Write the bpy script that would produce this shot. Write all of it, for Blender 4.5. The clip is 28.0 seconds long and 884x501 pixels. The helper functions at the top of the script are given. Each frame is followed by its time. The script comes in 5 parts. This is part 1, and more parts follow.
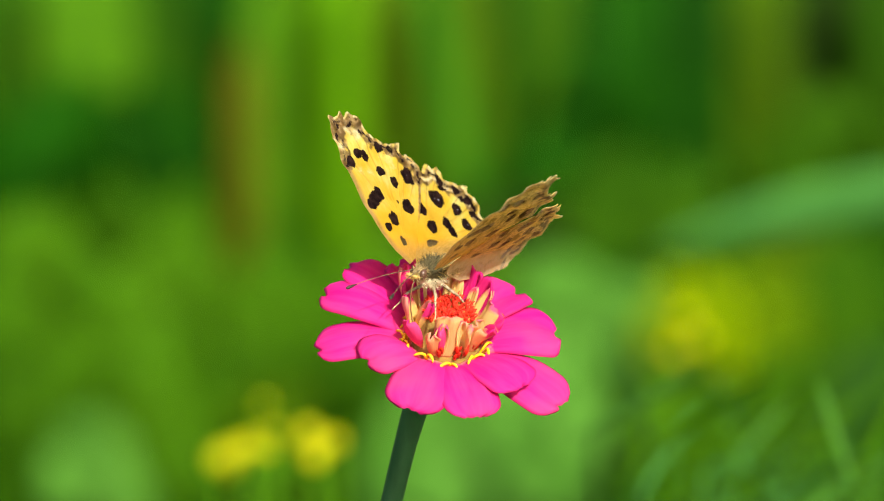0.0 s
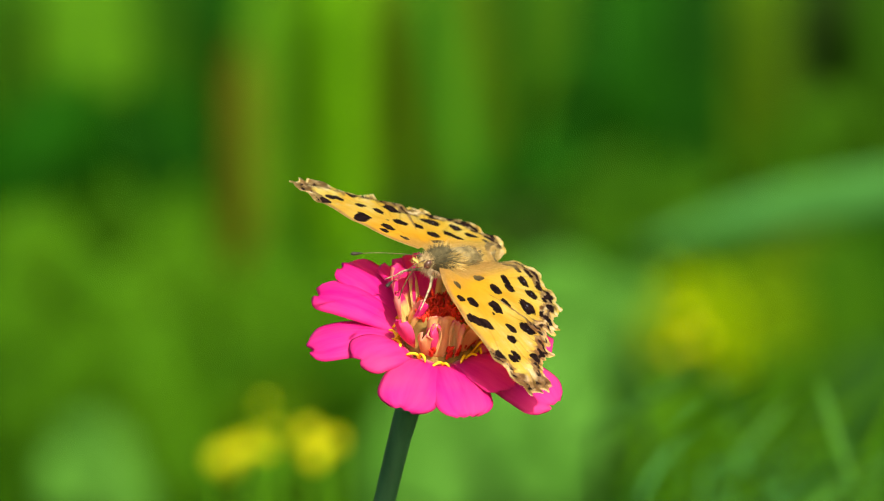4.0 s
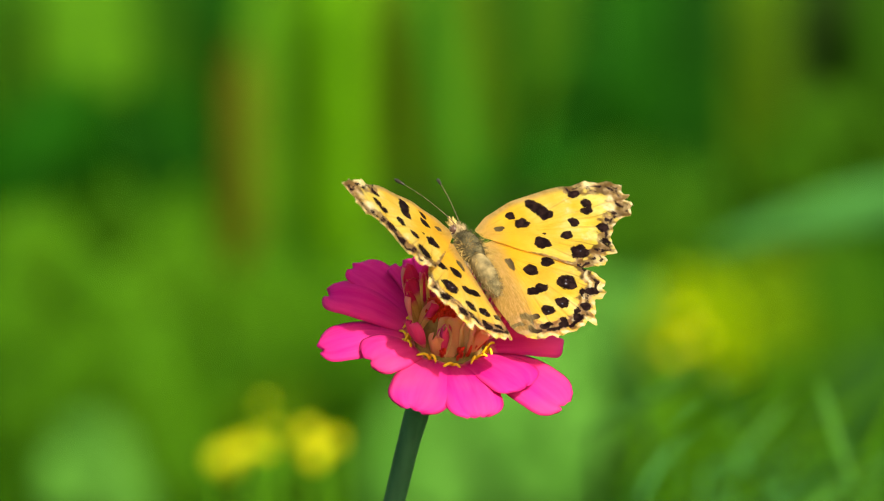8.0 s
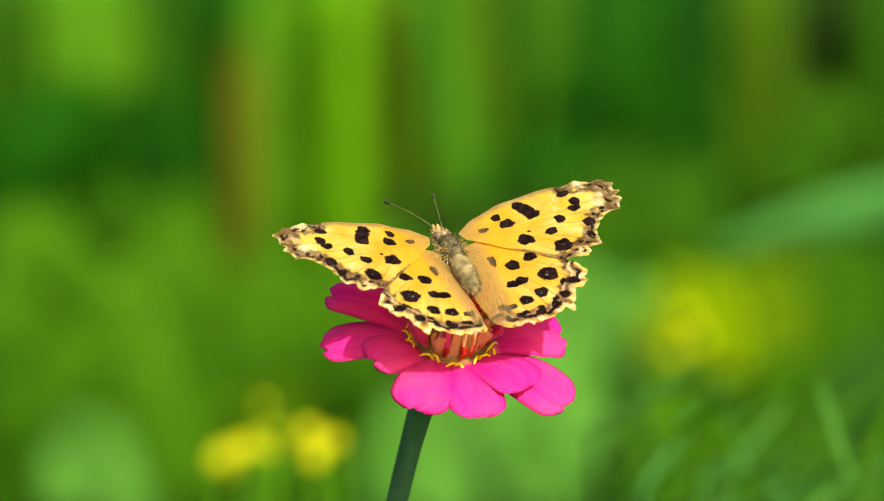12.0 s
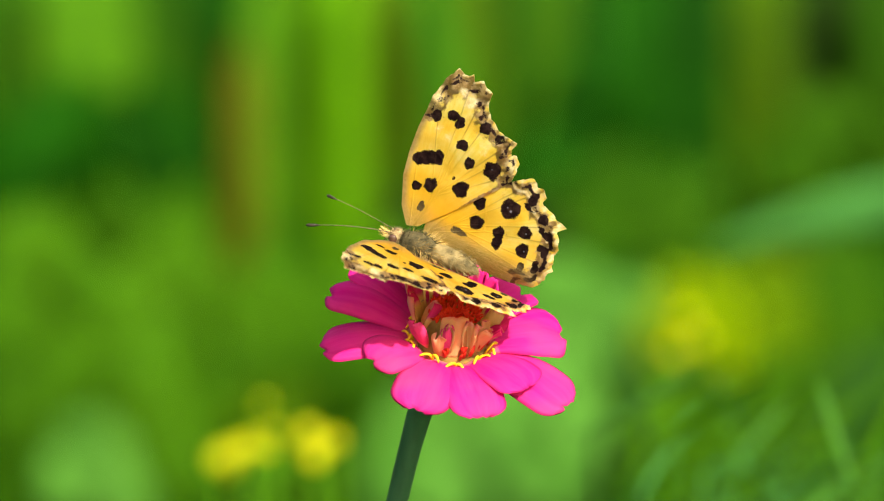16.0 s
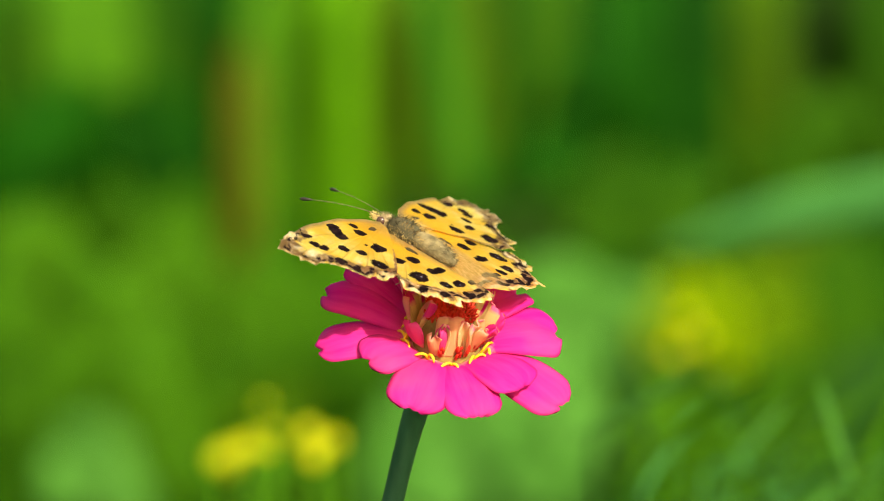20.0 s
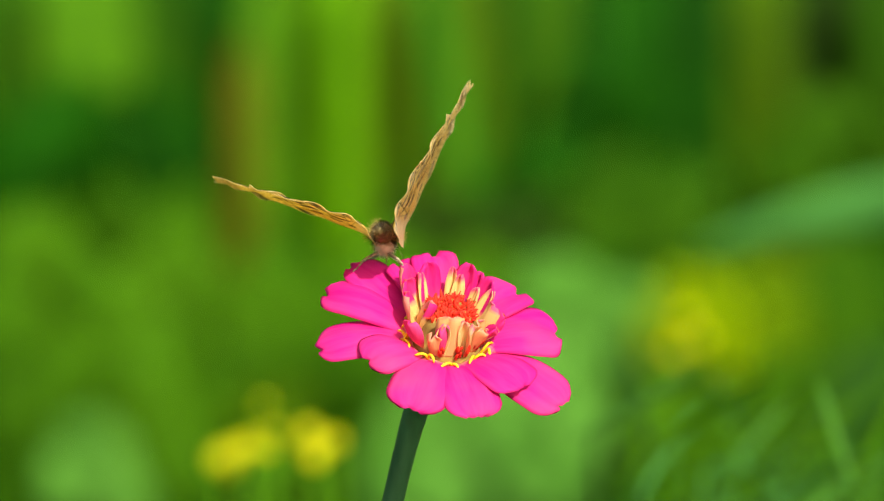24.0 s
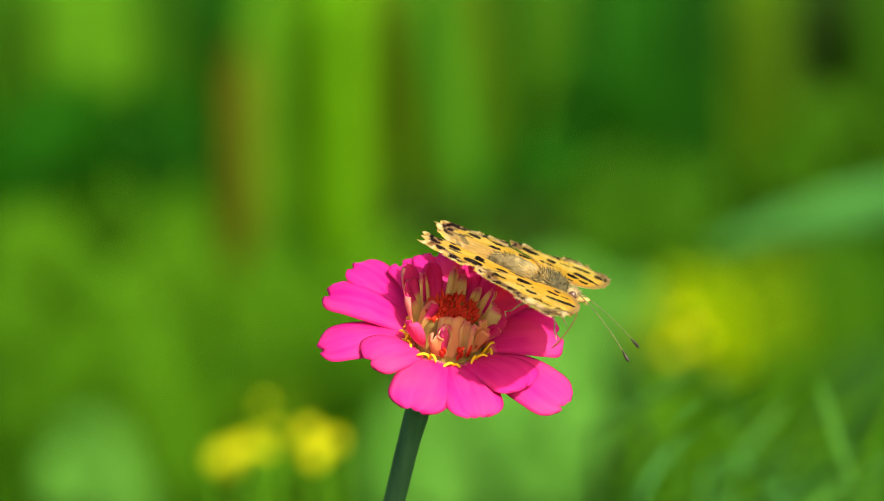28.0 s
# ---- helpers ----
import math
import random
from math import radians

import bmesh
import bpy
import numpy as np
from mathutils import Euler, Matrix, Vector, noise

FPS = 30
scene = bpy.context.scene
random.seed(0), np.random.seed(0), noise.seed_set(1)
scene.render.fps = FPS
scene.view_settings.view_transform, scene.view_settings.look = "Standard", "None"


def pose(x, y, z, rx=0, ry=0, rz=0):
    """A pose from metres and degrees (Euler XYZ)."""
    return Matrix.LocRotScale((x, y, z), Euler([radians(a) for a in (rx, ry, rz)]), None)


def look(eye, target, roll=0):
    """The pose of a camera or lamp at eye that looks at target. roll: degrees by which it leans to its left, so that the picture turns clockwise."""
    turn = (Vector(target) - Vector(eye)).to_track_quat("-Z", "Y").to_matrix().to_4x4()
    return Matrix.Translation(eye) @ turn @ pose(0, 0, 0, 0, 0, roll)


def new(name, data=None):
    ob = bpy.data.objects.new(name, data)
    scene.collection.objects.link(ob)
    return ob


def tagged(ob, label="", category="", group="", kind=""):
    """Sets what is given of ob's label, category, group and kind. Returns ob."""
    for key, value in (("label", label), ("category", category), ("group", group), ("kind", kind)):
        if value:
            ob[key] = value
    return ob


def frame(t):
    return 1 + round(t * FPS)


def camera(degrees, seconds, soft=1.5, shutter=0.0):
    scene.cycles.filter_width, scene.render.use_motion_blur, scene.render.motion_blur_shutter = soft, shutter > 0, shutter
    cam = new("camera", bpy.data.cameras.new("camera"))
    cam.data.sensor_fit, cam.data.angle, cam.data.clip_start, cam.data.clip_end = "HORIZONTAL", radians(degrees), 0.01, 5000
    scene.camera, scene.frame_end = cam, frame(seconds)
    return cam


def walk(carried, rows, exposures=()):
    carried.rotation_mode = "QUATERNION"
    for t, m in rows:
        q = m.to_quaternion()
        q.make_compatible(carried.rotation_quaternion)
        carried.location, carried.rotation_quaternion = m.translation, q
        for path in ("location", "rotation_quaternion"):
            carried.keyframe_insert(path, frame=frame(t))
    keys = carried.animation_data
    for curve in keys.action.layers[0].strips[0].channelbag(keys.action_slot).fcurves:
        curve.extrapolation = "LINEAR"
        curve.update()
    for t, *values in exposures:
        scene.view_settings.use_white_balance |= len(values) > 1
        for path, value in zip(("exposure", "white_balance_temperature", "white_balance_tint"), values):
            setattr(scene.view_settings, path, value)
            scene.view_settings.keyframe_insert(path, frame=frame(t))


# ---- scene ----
cam = camera(8.0, 28.0, soft=1.1)
EYE, AIM = (0.0, -0.9746, 0.8811), (0.0, 0.0, 0.62)
cam.data.dof.use_dof = True
cam.data.dof.focus_distance = 1.005
cam.data.dof.aperture_fstop = 16.0
EXPOSURE = [(t, e, 6900, 0) for t, e in ((0, 0.70), (2, 0.63), (3.5, 0.63), (6, 0.71), (8, 0.73), (10, 0.79), (12, 0.83), (15, 0.88), (17, 0.88), (19, 0.83), (20, 0.77), (21, 0.71), (24, 0.69), (26, 0.74), (28, 0.84))]
walk(cam, [(0, look(EYE, AIM)), (28, look(EYE, AIM))], EXPOSURE)

# ---- light: high summer sun, clear sky ----
SUN_ELEVATION, SUN_TURN = 42.0, 153.0
world = bpy.data.worlds.new("sky")
scene.world = world
world.use_nodes = True
wn = world.node_tree.nodes
sky = wn.new("ShaderNodeTexSky")
sky.sky_type, sky.sun_disc = "NISHITA", False
sky.dust_density, sky.ozone_density = 4.0, 0.2
sky.sun_elevation, sky.sun_rotation = radians(SUN_ELEVATION), radians(SUN_TURN)
wn["Background"].inputs["Strength"].default_value = 0.12
world.node_tree.links.new(sky.outputs["Color"], wn["Background"].inputs["Color"])
sun = new("sun", bpy.data.lights.new("sun", "SUN"))
sun.data.energy, sun.data.angle, sun.data.color = 4.0, radians(0.6), (1.0, 0.95, 0.86)
_e, _a = radians(SUN_ELEVATION), radians(SUN_TURN)
sun.matrix_world = look((math.sin(_a) * math.cos(_e) * 10, math.cos(_a) * math.cos(_e) * 10, math.sin(_e) * 10), (0, 0, 0))

MM = 0.001


# ---- materials ----
class Mat:
    """A node material with a principled surface and short helpers."""

    def __init__(self, name, rough=0.6, spec=0.4):
        self.m = bpy.data.materials.new(name)
        self.m.use_nodes = True
        self.t = self.m.node_tree
        self.b = self.t.nodes["Principled BSDF"]
        self.b.inputs["Roughness"].default_value = rough
        self.b.inputs["Specular IOR Level"].default_value = spec

    def link(self, a, b):
        self.t.links.new(a, b)

    def node(self, kind, **values):
        n = self.t.nodes.new(kind)
        for k, v in values.items():
            n.inputs[k].default_value = v
        return n

    def noise(self, scale, detail=4.0, rough=0.6, stretch=None):
        n = self.node("ShaderNodeTexNoise", Scale=scale, Detail=detail, Roughness=rough)
        c = self.node("ShaderNodeTexCoord")
        if stretch:
            mp = self.node("ShaderNodeMapping", Scale=stretch)
            self.link(c.outputs["Object"], mp.inputs["Vector"])
            self.link(mp.outputs["Vector"], n.inputs["Vector"])
        else:
            self.link(c.outputs["Object"], n.inputs["Vector"])
        return n.outputs["Fac"]

    def ramp(self, fac, stops):
        r = self.t.nodes.new("ShaderNodeValToRGB")
        el = r.color_ramp.elements
        while len(el) < len(stops):
            el.new(0.5)
        for e, (p, c) in zip(el, stops):
            e.position, e.color = p, (*c, 1.0)
        self.link(fac, r.inputs["Fac"])
        return r.outputs["Color"]

    def mix(self, fac, a, b, how="MIX"):
        n = self.t.nodes.new("ShaderNodeMix")
        n.data_type, n.blend_type = "RGBA", how
        for slot, v in (("Factor", fac), ("A", a), ("B", b)):
            s = [i for i in n.inputs if i.name == slot and i.type == ("VALUE" if slot == "Factor" else "RGBA")][0]
            if isinstance(v, (int, float)):
                s.default_value = v
            elif isinstance(v, tuple):
                s.default_value = (*v, 1.0)
            else:
                self.link(v, s)
        return [o for o in n.outputs if o.type == "RGBA"][0]

    def maths(self, how, a, b=0.0):
        n = self.t.nodes.new("ShaderNodeMath")
        n.operation = how
        for i, v in enumerate((a, b)):
            if isinstance(v, (int, float)):
                n.inputs[i].default_value = v
            else:
                self.link(v, n.inputs[i])
        return n.outputs[0]

    def attr(self, name):
        a = self.t.nodes.new("ShaderNodeAttribute")
        a.attribute_name = name
        s = self.t.nodes.new("ShaderNodeSeparateColor")
        self.link(a.outputs["Color"], s.inputs["Color"])
        return s.outputs[0], s.outputs[1], s.outputs[2], a.outputs["Alpha"]

    def colour(self, c):
        if isinstance(c, tuple):
            self.b.inputs["Base Color"].default_value = (*c, 1.0)
        else:
            self.link(c, self.b.inputs["Base Color"])
        return self

    def bump(self, height, strength, distance):
        n = self.node("ShaderNodeBump", Strength=strength, Distance=distance)
        self.link(height, n.inputs["Height"])
        self.link(n.outputs["Normal"], self.b.inputs["Normal"])
        return self

    def thin(self, share, c):
        """Lets part of the light through, as leaves and petals do."""
        out = [n for n in self.t.nodes if n.type == "OUTPUT_MATERIAL"][0]
        tr = self.node("ShaderNodeBsdfTranslucent")
        if isinstance(c, tuple):
            tr.inputs["Color"].default_value = (*c, 1.0)
        else:
            self.link(c, tr.inputs["Color"])
        mx = self.node("ShaderNodeMixShader", Fac=share)
        self.link(self.b.outputs[0], mx.inputs[1])
        self.link(tr.outputs[0], mx.inputs[2])
        self.link(mx.outputs[0], out.inputs["Surface"])
        return self


def plant_material(name, low, high, gloss=0.7, thin=0.3, scale=40.0):
    """Leaf green between two tones, streaked along the blade, with a little light passing through."""
    m = Mat(name, gloss, 0.04)
    f = m.noise(scale, 5.0, 0.6)
    r = m.t.nodes.new("ShaderNodeObjectInfo").outputs["Random"]
    f = m.maths("ADD", m.maths("MULTIPLY", f, 0.65), m.maths("MULTIPLY", r, 0.35))
    c = m.ramp(f, [(0.25, low), (0.75, high)])
    m.colour(c).bump(m.noise(scale * 6), 0.3, 0.0006)
    return m.thin(thin, c).m


def petal_material(name, pink, cream, cream_to, under):
    """Petal: cream claw running into pink, fine veins along it, a paler underside."""
    m = Mat(name, 0.62, 0.08)
    along, across, back, _ = m.attr("petal")
    n = m.noise(900.0, 3.0)
    wob = m.maths("ADD", along, m.maths("MULTIPLY", m.maths("SUBTRACT", n, 0.5), 0.16))
    step = m.ramp(wob, [(max(0.0, cream_to - 0.07), (0, 0, 0)), (cream_to + 0.07, (1, 1, 1))])
    vein = m.maths("ABSOLUTE", m.maths("SINE", m.maths("MULTIPLY", across, 19.0)))
    wash = tuple(min(1.0, x + d) for x, d in zip(pink, (0.02, 0.04, 0.03)))
    along_it = m.node("ShaderNodeCombineXYZ")
    m.link(m.maths("MULTIPLY", across, 7.0), along_it.inputs[0])
    m.link(m.maths("MULTIPLY", along, 1.3), along_it.inputs[1])
    m.link(m.maths("MULTIPLY", m.t.nodes.new("ShaderNodeObjectInfo").outputs["Random"], 40.0), along_it.inputs[2])
    streak = m.node("ShaderNodeTexNoise", Scale=1.0, Detail=4.0, Roughness=0.6)
    m.link(along_it.outputs[0], streak.inputs["Vector"])
    tone = m.mix(m.ramp(streak.outputs["Fac"], [(0.3, (0, 0, 0)), (0.75, (0.75, 0.75, 0.75))]), tuple(x * 0.82 for x in pink), wash)
    tone = m.mix(m.maths("MULTIPLY", vein, 0.05), tone, tuple(x * 0.62 for x in pink))
    coral = m.ramp(m.noise(85.0, 2.0, 0.5), [(0.46, (0, 0, 0)), (0.70, (0.7, 0.7, 0.7))])
    tone = m.mix(coral, tone, (0.93, 0.07, 0.24))
    # edges darkened in the colour, as the shading between neighbouring petals
    rim = m.ramp(m.maths("ABSOLUTE", m.maths("SUBTRACT", across, 0.5)), [(0.44, (0, 0, 0)), (0.5, (1, 1, 1))])
    tone = m.mix(m.maths("MULTIPLY", rim, 0.8), tone, (0.55, 0.01, 0.13))
    c = m.mix(step, cream, tone)
    c = m.mix(m.maths("MULTIPLY", back, 0.55), c, under)
    m.colour(c).bump(streak.outputs["Fac"], 0.35, 0.0007)
    return m.thin(0.3, c).m


PINK = (0.83, 0.007, 0.285)
MAT_PETAL = petal_material("zinnia_pink", PINK, (0.90, 0.42, 0.33), 0.05, (0.85, 0.10, 0.30))
MAT_INNER = petal_material("zinnia_inner", (0.85, 0.02, 0.24), (0.88, 0.58, 0.20), 0.60, (0.88, 0.44, 0.22))
MAT_ROSE = petal_material("zinnia_rose", (0.85, 0.010, 0.25), (0.90, 0.56, 0.22), 0.34, (0.90, 0.10, 0.27))
MAT_CREAM = petal_material("zinnia_cream", (0.88, 0.10, 0.25), (0.88, 0.62, 0.25), 0.86, (0.88, 0.56, 0.26))
MAT_PEACH = petal_material("zinnia_peach", (0.85, 0.15, 0.22), (0.86, 0.46, 0.19), 0.95, (0.84, 0.38, 0.18))
m = Mat("disc_red", 0.6, 0.3)
MAT_RED = m.colour(m.ramp(m.noise(700.0), [(0.3, (0.55, 0.012, 0.01)), (0.7, (0.85, 0.05, 0.02))])).thin(0.2, (0.8, 0.05, 0.02)).m
m = Mat("floret_yellow", 0.5, 0.3)
MAT_YELLOW = m.colour(m.ramp(m.noise(900.0), [(0.3, (0.78, 0.42, 0.01)), (0.7, (0.90, 0.62, 0.03))])).m
m = Mat("receptacle", 0.8, 0.2)
MAT_CORE = m.colour(m.ramp(m.noise(500.0), [(0.3, (0.16, 0.09, 0.02)), (0.7, (0.35, 0.22, 0.06))])).m
m = Mat("zinnia_stem", 0.55, 0.35)
MAT_STEM = m.colour(m.ramp(m.noise(220.0, 5.0, 0.6, (1, 1, 0.15)), [(0.3, (0.022, 0.075, 0.026)), (0.7, (0.055, 0.145, 0.055))])).bump(m.noise(900.0), 0.4, 0.0004).m


def wing_material():
    """Scales: the upper side yellow with black marks and brown edge, the lower side cream with fine brown cross lines."""
    m = Mat("wing_scales", 0.75, 0.08)
    dark, brown, pale, vein = m.attr("upper")
    grain = m.noise(2600.0, 4.0, 0.75)
    torn = m.noise(950.0, 5.0, 0.7)
    soft = m.noise(260.0, 4.0, 0.6)
    outward, hairy, worn, hem = m.attr("tone")
    reach, angle, pupil, _ = m.attr("polar")

    def around(out, turn, detail=3.0):
        """Noise that runs along or across the rays from the wing root."""
        at = m.node("ShaderNodeCombineXYZ")
        m.link(m.maths("MULTIPLY", reach, out), at.inputs[0])
        m.link(m.maths("MULTIPLY", angle, turn), at.inputs[1])
        n = m.node("ShaderNodeTexNoise", Scale=1.0, Detail=detail, Roughness=0.6)
        m.link(at.outputs[0], n.inputs["Vector"])
        return n.outputs["Fac"]

    rays = around(0.25, 30.0)
    base = m.mix(outward, m.ramp(soft, [(0.3, (0.72, 0.375, 0.016)), (0.7, (0.84, 0.52, 0.04))]), m.ramp(m.maths("ADD", m.maths("MULTIPLY", soft, 0.6), m.maths("MULTIPLY", rays, 0.4)), [(0.36, (0.74, 0.50, 0.05)), (0.5, (0.82, 0.66, 0.14)), (0.64, (0.89, 0.79, 0.36))]))
    base = m.mix(m.ramp(torn, [(0.57, (0, 0, 0)), (0.74, (0.4, 0.4, 0.4))]), base, (0.66, 0.32, 0.02))
    base = m.mix(m.ramp(grain, [(0.62, (0, 0, 0)), (0.80, (0.5, 0.5, 0.5))]), base, (0.42, 0.18, 0.02))
    base = m.mix(m.maths("MULTIPLY", hem, 0.9), base, m.ramp(torn, [(0.35, (0.17, 0.10, 0.05)), (0.65, (0.48, 0.34, 0.18))]))
    lines = m.maths("MULTIPLY", vein, m.maths("MULTIPLY", worn, 0.8))
    c = m.mix(lines, base, (0.12, 0.05, 0.015))
    speck = m.maths("ADD", m.maths("MULTIPLY", m.maths("SUBTRACT", grain, 0.5), 0.6), m.maths("MULTIPLY", m.maths("SUBTRACT", torn, 0.5), 1.1))
    light = m.maths("ADD", pale, speck)
    edge = m.maths("ADD", brown, m.maths("MULTIPLY", speck, 1.4))
    c = m.mix(m.ramp(edge, [(0.26, (0, 0, 0)), (0.54, (1, 1, 1))]), c, m.ramp(m.noise(820.0, 6.0, 0.75), [(0.36, (0.030, 0.016, 0.012)), (0.5, (0.16, 0.095, 0.055)), (0.62, (0.46, 0.34, 0.20))]))
    c = m.mix(m.ramp(light, [(0.40, (0, 0, 0)), (0.92, (1, 1, 1))]), c, m.ramp(torn, [(0.35, (0.56, 0.40, 0.20)), (0.5, (0.82, 0.66, 0.38)), (0.62, (0.93, 0.83, 0.58))]))
    ink = m.maths("ADD", dark, m.maths("MULTIPLY", speck, 1.0))
    spot = m.ramp(ink, [(0.40, (0, 0, 0)), (0.60, (1, 1, 1))])
    c = m.mix(spot, c, m.ramp(torn, [(0.45, (0.010, 0.004, 0.005)), (0.72, (0.075, 0.035, 0.03))]))
    c = m.mix(m.ramp(m.maths("ADD", pupil, m.maths("MULTIPLY", speck, 0.5)), [(0.45, (0, 0, 0)), (0.8, (0.8, 0.8, 0.8))]), c, (0.46, 0.42, 0.52))
    fur = m.ramp(m.maths("ADD", m.maths("MULTIPLY", around(0.5, 60.0), 0.6), m.maths("MULTIPLY", grain, 0.4)), [(0.36, (0.15, 0.09, 0.03)), (0.5, (0.42, 0.28, 0.10)), (0.64, (0.70, 0.55, 0.29))])
    c = m.mix(m.maths("MULTIPLY", hairy, 0.85), c, fur)
    band, low, smooth, line = m.attr("under")
    mott = m.noise(430.0, 8.0, 0.72)
    fleck = m.noise(1300.0, 6.0, 0.75)
    strig = around(2.6, 16.0, 4.0)
    clouds = around(0.36, 7.0, 3.0)
    u = m.ramp(m.maths("ADD", m.maths("MULTIPLY", mott, 0.5), m.maths("MULTIPLY", fleck, 0.5)), [(0.36, (0.72, 0.48, 0.17)), (0.5, (0.95, 0.74, 0.34)), (0.60, (0.98, 0.88, 0.56))])
    u = m.mix(m.maths("MULTIPLY", m.maths("SUBTRACT", 1.0, outward), 0.5), u, m.ramp(fleck, [(0.38, (0.62, 0.33, 0.06)), (0.6, (0.95, 0.66, 0.18))]))
    cloud = m.maths("ADD", m.maths("MULTIPLY", band, 0.55), m.maths("ADD", m.maths("MULTIPLY", m.maths("SUBTRACT", clouds, 0.5), 2.6), m.maths("MULTIPLY", m.maths("SUBTRACT", fleck, 0.5), 0.9)))
    u = m.mix(m.ramp(cloud, [(0.36, (0, 0, 0)), (0.52, (0.95, 0.95, 0.95))]), u, m.ramp(fleck, [(0.4, (0.08, 0.034, 0.010)), (0.62, (0.25, 0.12, 0.035))]))
    hatch = m.maths("ADD", strig, m.maths("ADD", m.maths("MULTIPLY", band, 0.10), m.maths("MULTIPLY", m.maths("SUBTRACT", fleck, 0.5), 0.25)))
    u = m.mix(m.ramp(hatch, [(0.56, (0, 0, 0)), (0.64, (0.8, 0.8, 0.8))]), u, (0.22, 0.10, 0.03))
    u = m.mix(m.maths("MULTIPLY", line, 0.75), u, (0.11, 0.05, 0.02))
    u = m.mix(m.maths("MULTIPLY", smooth, 0.8), u, m.ramp(m.maths("ADD", m.maths("MULTIPLY", strig, 0.5), m.maths("MULTIPLY", fleck, 0.5)), [(0.36, (0.52, 0.34, 0.20)), (0.5, (0.85, 0.66, 0.43)), (0.62, (0.93, 0.79, 0.58))]))
    c = m.mix(low, c, u)
    m.colour(c).bump(m.maths("ADD", grain, m.maths("MULTIPLY", rays, 0.7)), 0.4, 0.0002)
    glow = m.mix(m.maths("MULTIPLY", m.maths("SUBTRACT", 1.0, spot), 0.52), c, (1.0, 0.78, 0.24))
    return m.thin(0.63, m.mix(m.maths("MULTIPLY", spot, 0.9), glow, (0.02, 0.008, 0.005))).m


MAT_WING = wing_material()


def hair_material(name, low, high, scale=900.0):
    m = Mat(name, 0.8, 0.2)
    c = m.ramp(m.noise(scale, 4.0), [(0.3, low), (0.7, high)])
    return m.colour(c).bump(m.noise(scale * 3), 0.5, 0.0003).m


MAT_THORAX = hair_material("thorax_hair", (0.032, 0.026, 0.012), (0.15, 0.118, 0.055))
MAT_ABDOMEN = hair_material("abdomen_hair", (0.055, 0.042, 0.018), (0.34, 0.25, 0.11), 420.0)
MAT_TAN = hair_material("tan_hair", (0.40, 0.25, 0.07), (0.66, 0.45, 0.15))
MAT_BELLY = hair_material("pale_hair", (0.56, 0.43, 0.27), (0.88, 0.76, 0.56))
MAT_HEAD = hair_material("head_hair", (0.22, 0.14, 0.06), (0.62, 0.46, 0.24))
m = Mat("eye", 0.25, 0.6)
MAT_EYE = m.colour((0.10, 0.045, 0.03)).m
m = Mat("antenna", 0.5, 0.4)
MAT_ANTENNA = m.colour(m.ramp(m.noise(2500.0), [(0.4, (0.05, 0.03, 0.015)), (0.6, (0.22, 0.15, 0.07))])).m
MAT_CLUB = Mat("antenna_club", 0.5, 0.4).colour((0.03, 0.02, 0.012)).m
m = Mat("leg", 0.5, 0.4)
MAT_LEG = m.colour(m.ramp(m.noise(1500.0), [(0.35, (0.15, 0.095, 0.055)), (0.65, (0.56, 0.45, 0.30))])).m
MAT_TONGUE = Mat("tongue", 0.45, 0.4).colour((0.20, 0.10, 0.04)).m


# ---- mesh helpers ----
def part(name, bm, material, parent, label=""):
    me = bpy.data.meshes.new(name)
    bm.to_mesh(me)
    bm.free()
    for f in me.polygons:
        f.use_smooth = True
    me.materials.append(material)
    ob = new(name, me)
    ob.parent = parent
    if label:
        tagged(ob, label)
    return ob


def tube(bm, pts, radii, sides=8, flat=1.0):
    """A closed tube through pts."""
    pts = [Vector(p) for p in pts]
    rings, up = [], Vector((0.31, 0.17, 0.93))
    for i, p in enumerate(pts):
        d = (pts[min(i + 1, len(pts) - 1)] - pts[max(i - 1, 0)]).normalized()
        a = d.cross(up)
        if a.length < 0.05:
            a = d.cross(Vector((1, 0, 0)))
        a.normalize()
        b = d.cross(a)
        r = radii[i] if hasattr(radii, "__len__") else radii
        rings.append([bm.verts.new(p + (a * math.cos(k * math.tau / sides) + b * math.sin(k * math.tau / sides) * flat) * r) for k in range(sides)])
    for r0, r1 in zip(rings, rings[1:]):
        for k in range(sides):
            bm.faces.new((r0[k], r0[(k + 1) % sides], r1[(k + 1) % sides], r1[k]))
    bm.faces.new(rings[0][::-1])
    bm.faces.new(rings[-1])


def bezier(p, n):
    """n + 1 points on the curve with the control points p."""
    p = [Vector(q) for q in p]
    out = []
    for i in range(n + 1):
        t, q = i / n, p
        while len(q) > 1:
            q = [a.lerp(b, t) for a, b in zip(q, q[1:])]
        out.append(q[0])
    return out


def smooth_path(p, n):
    """Points on a smooth line through all of p, n to a stretch."""
    p = [Vector(q) for q in p]
    out = []
    for i in range(len(p) - 1):
        a, b, c, d = p[max(i - 1, 0)], p[i], p[i + 1], p[min(i + 2, len(p) - 1)]
        for k in range(n):
            t = k / n
            out.append(0.5 * (2 * b + (c - a) * t + (2 * a - 5 * b + 4 * c - d) * t * t + (3 * b - a - 3 * c + d) * t ** 3))
    return out + [p[-1]]


def blob(bm, at, size, seg=16, rings=10, turn=None):
    made = bmesh.ops.create_uvsphere(bm, u_segments=seg, v_segments=rings, radius=1.0)["verts"]
    m4 = Matrix.Translation(at) @ (turn or Matrix()) @ Matrix.Diagonal((*size, 1))
    bmesh.ops.transform(bm, matrix=m4, verts=made)
    return made


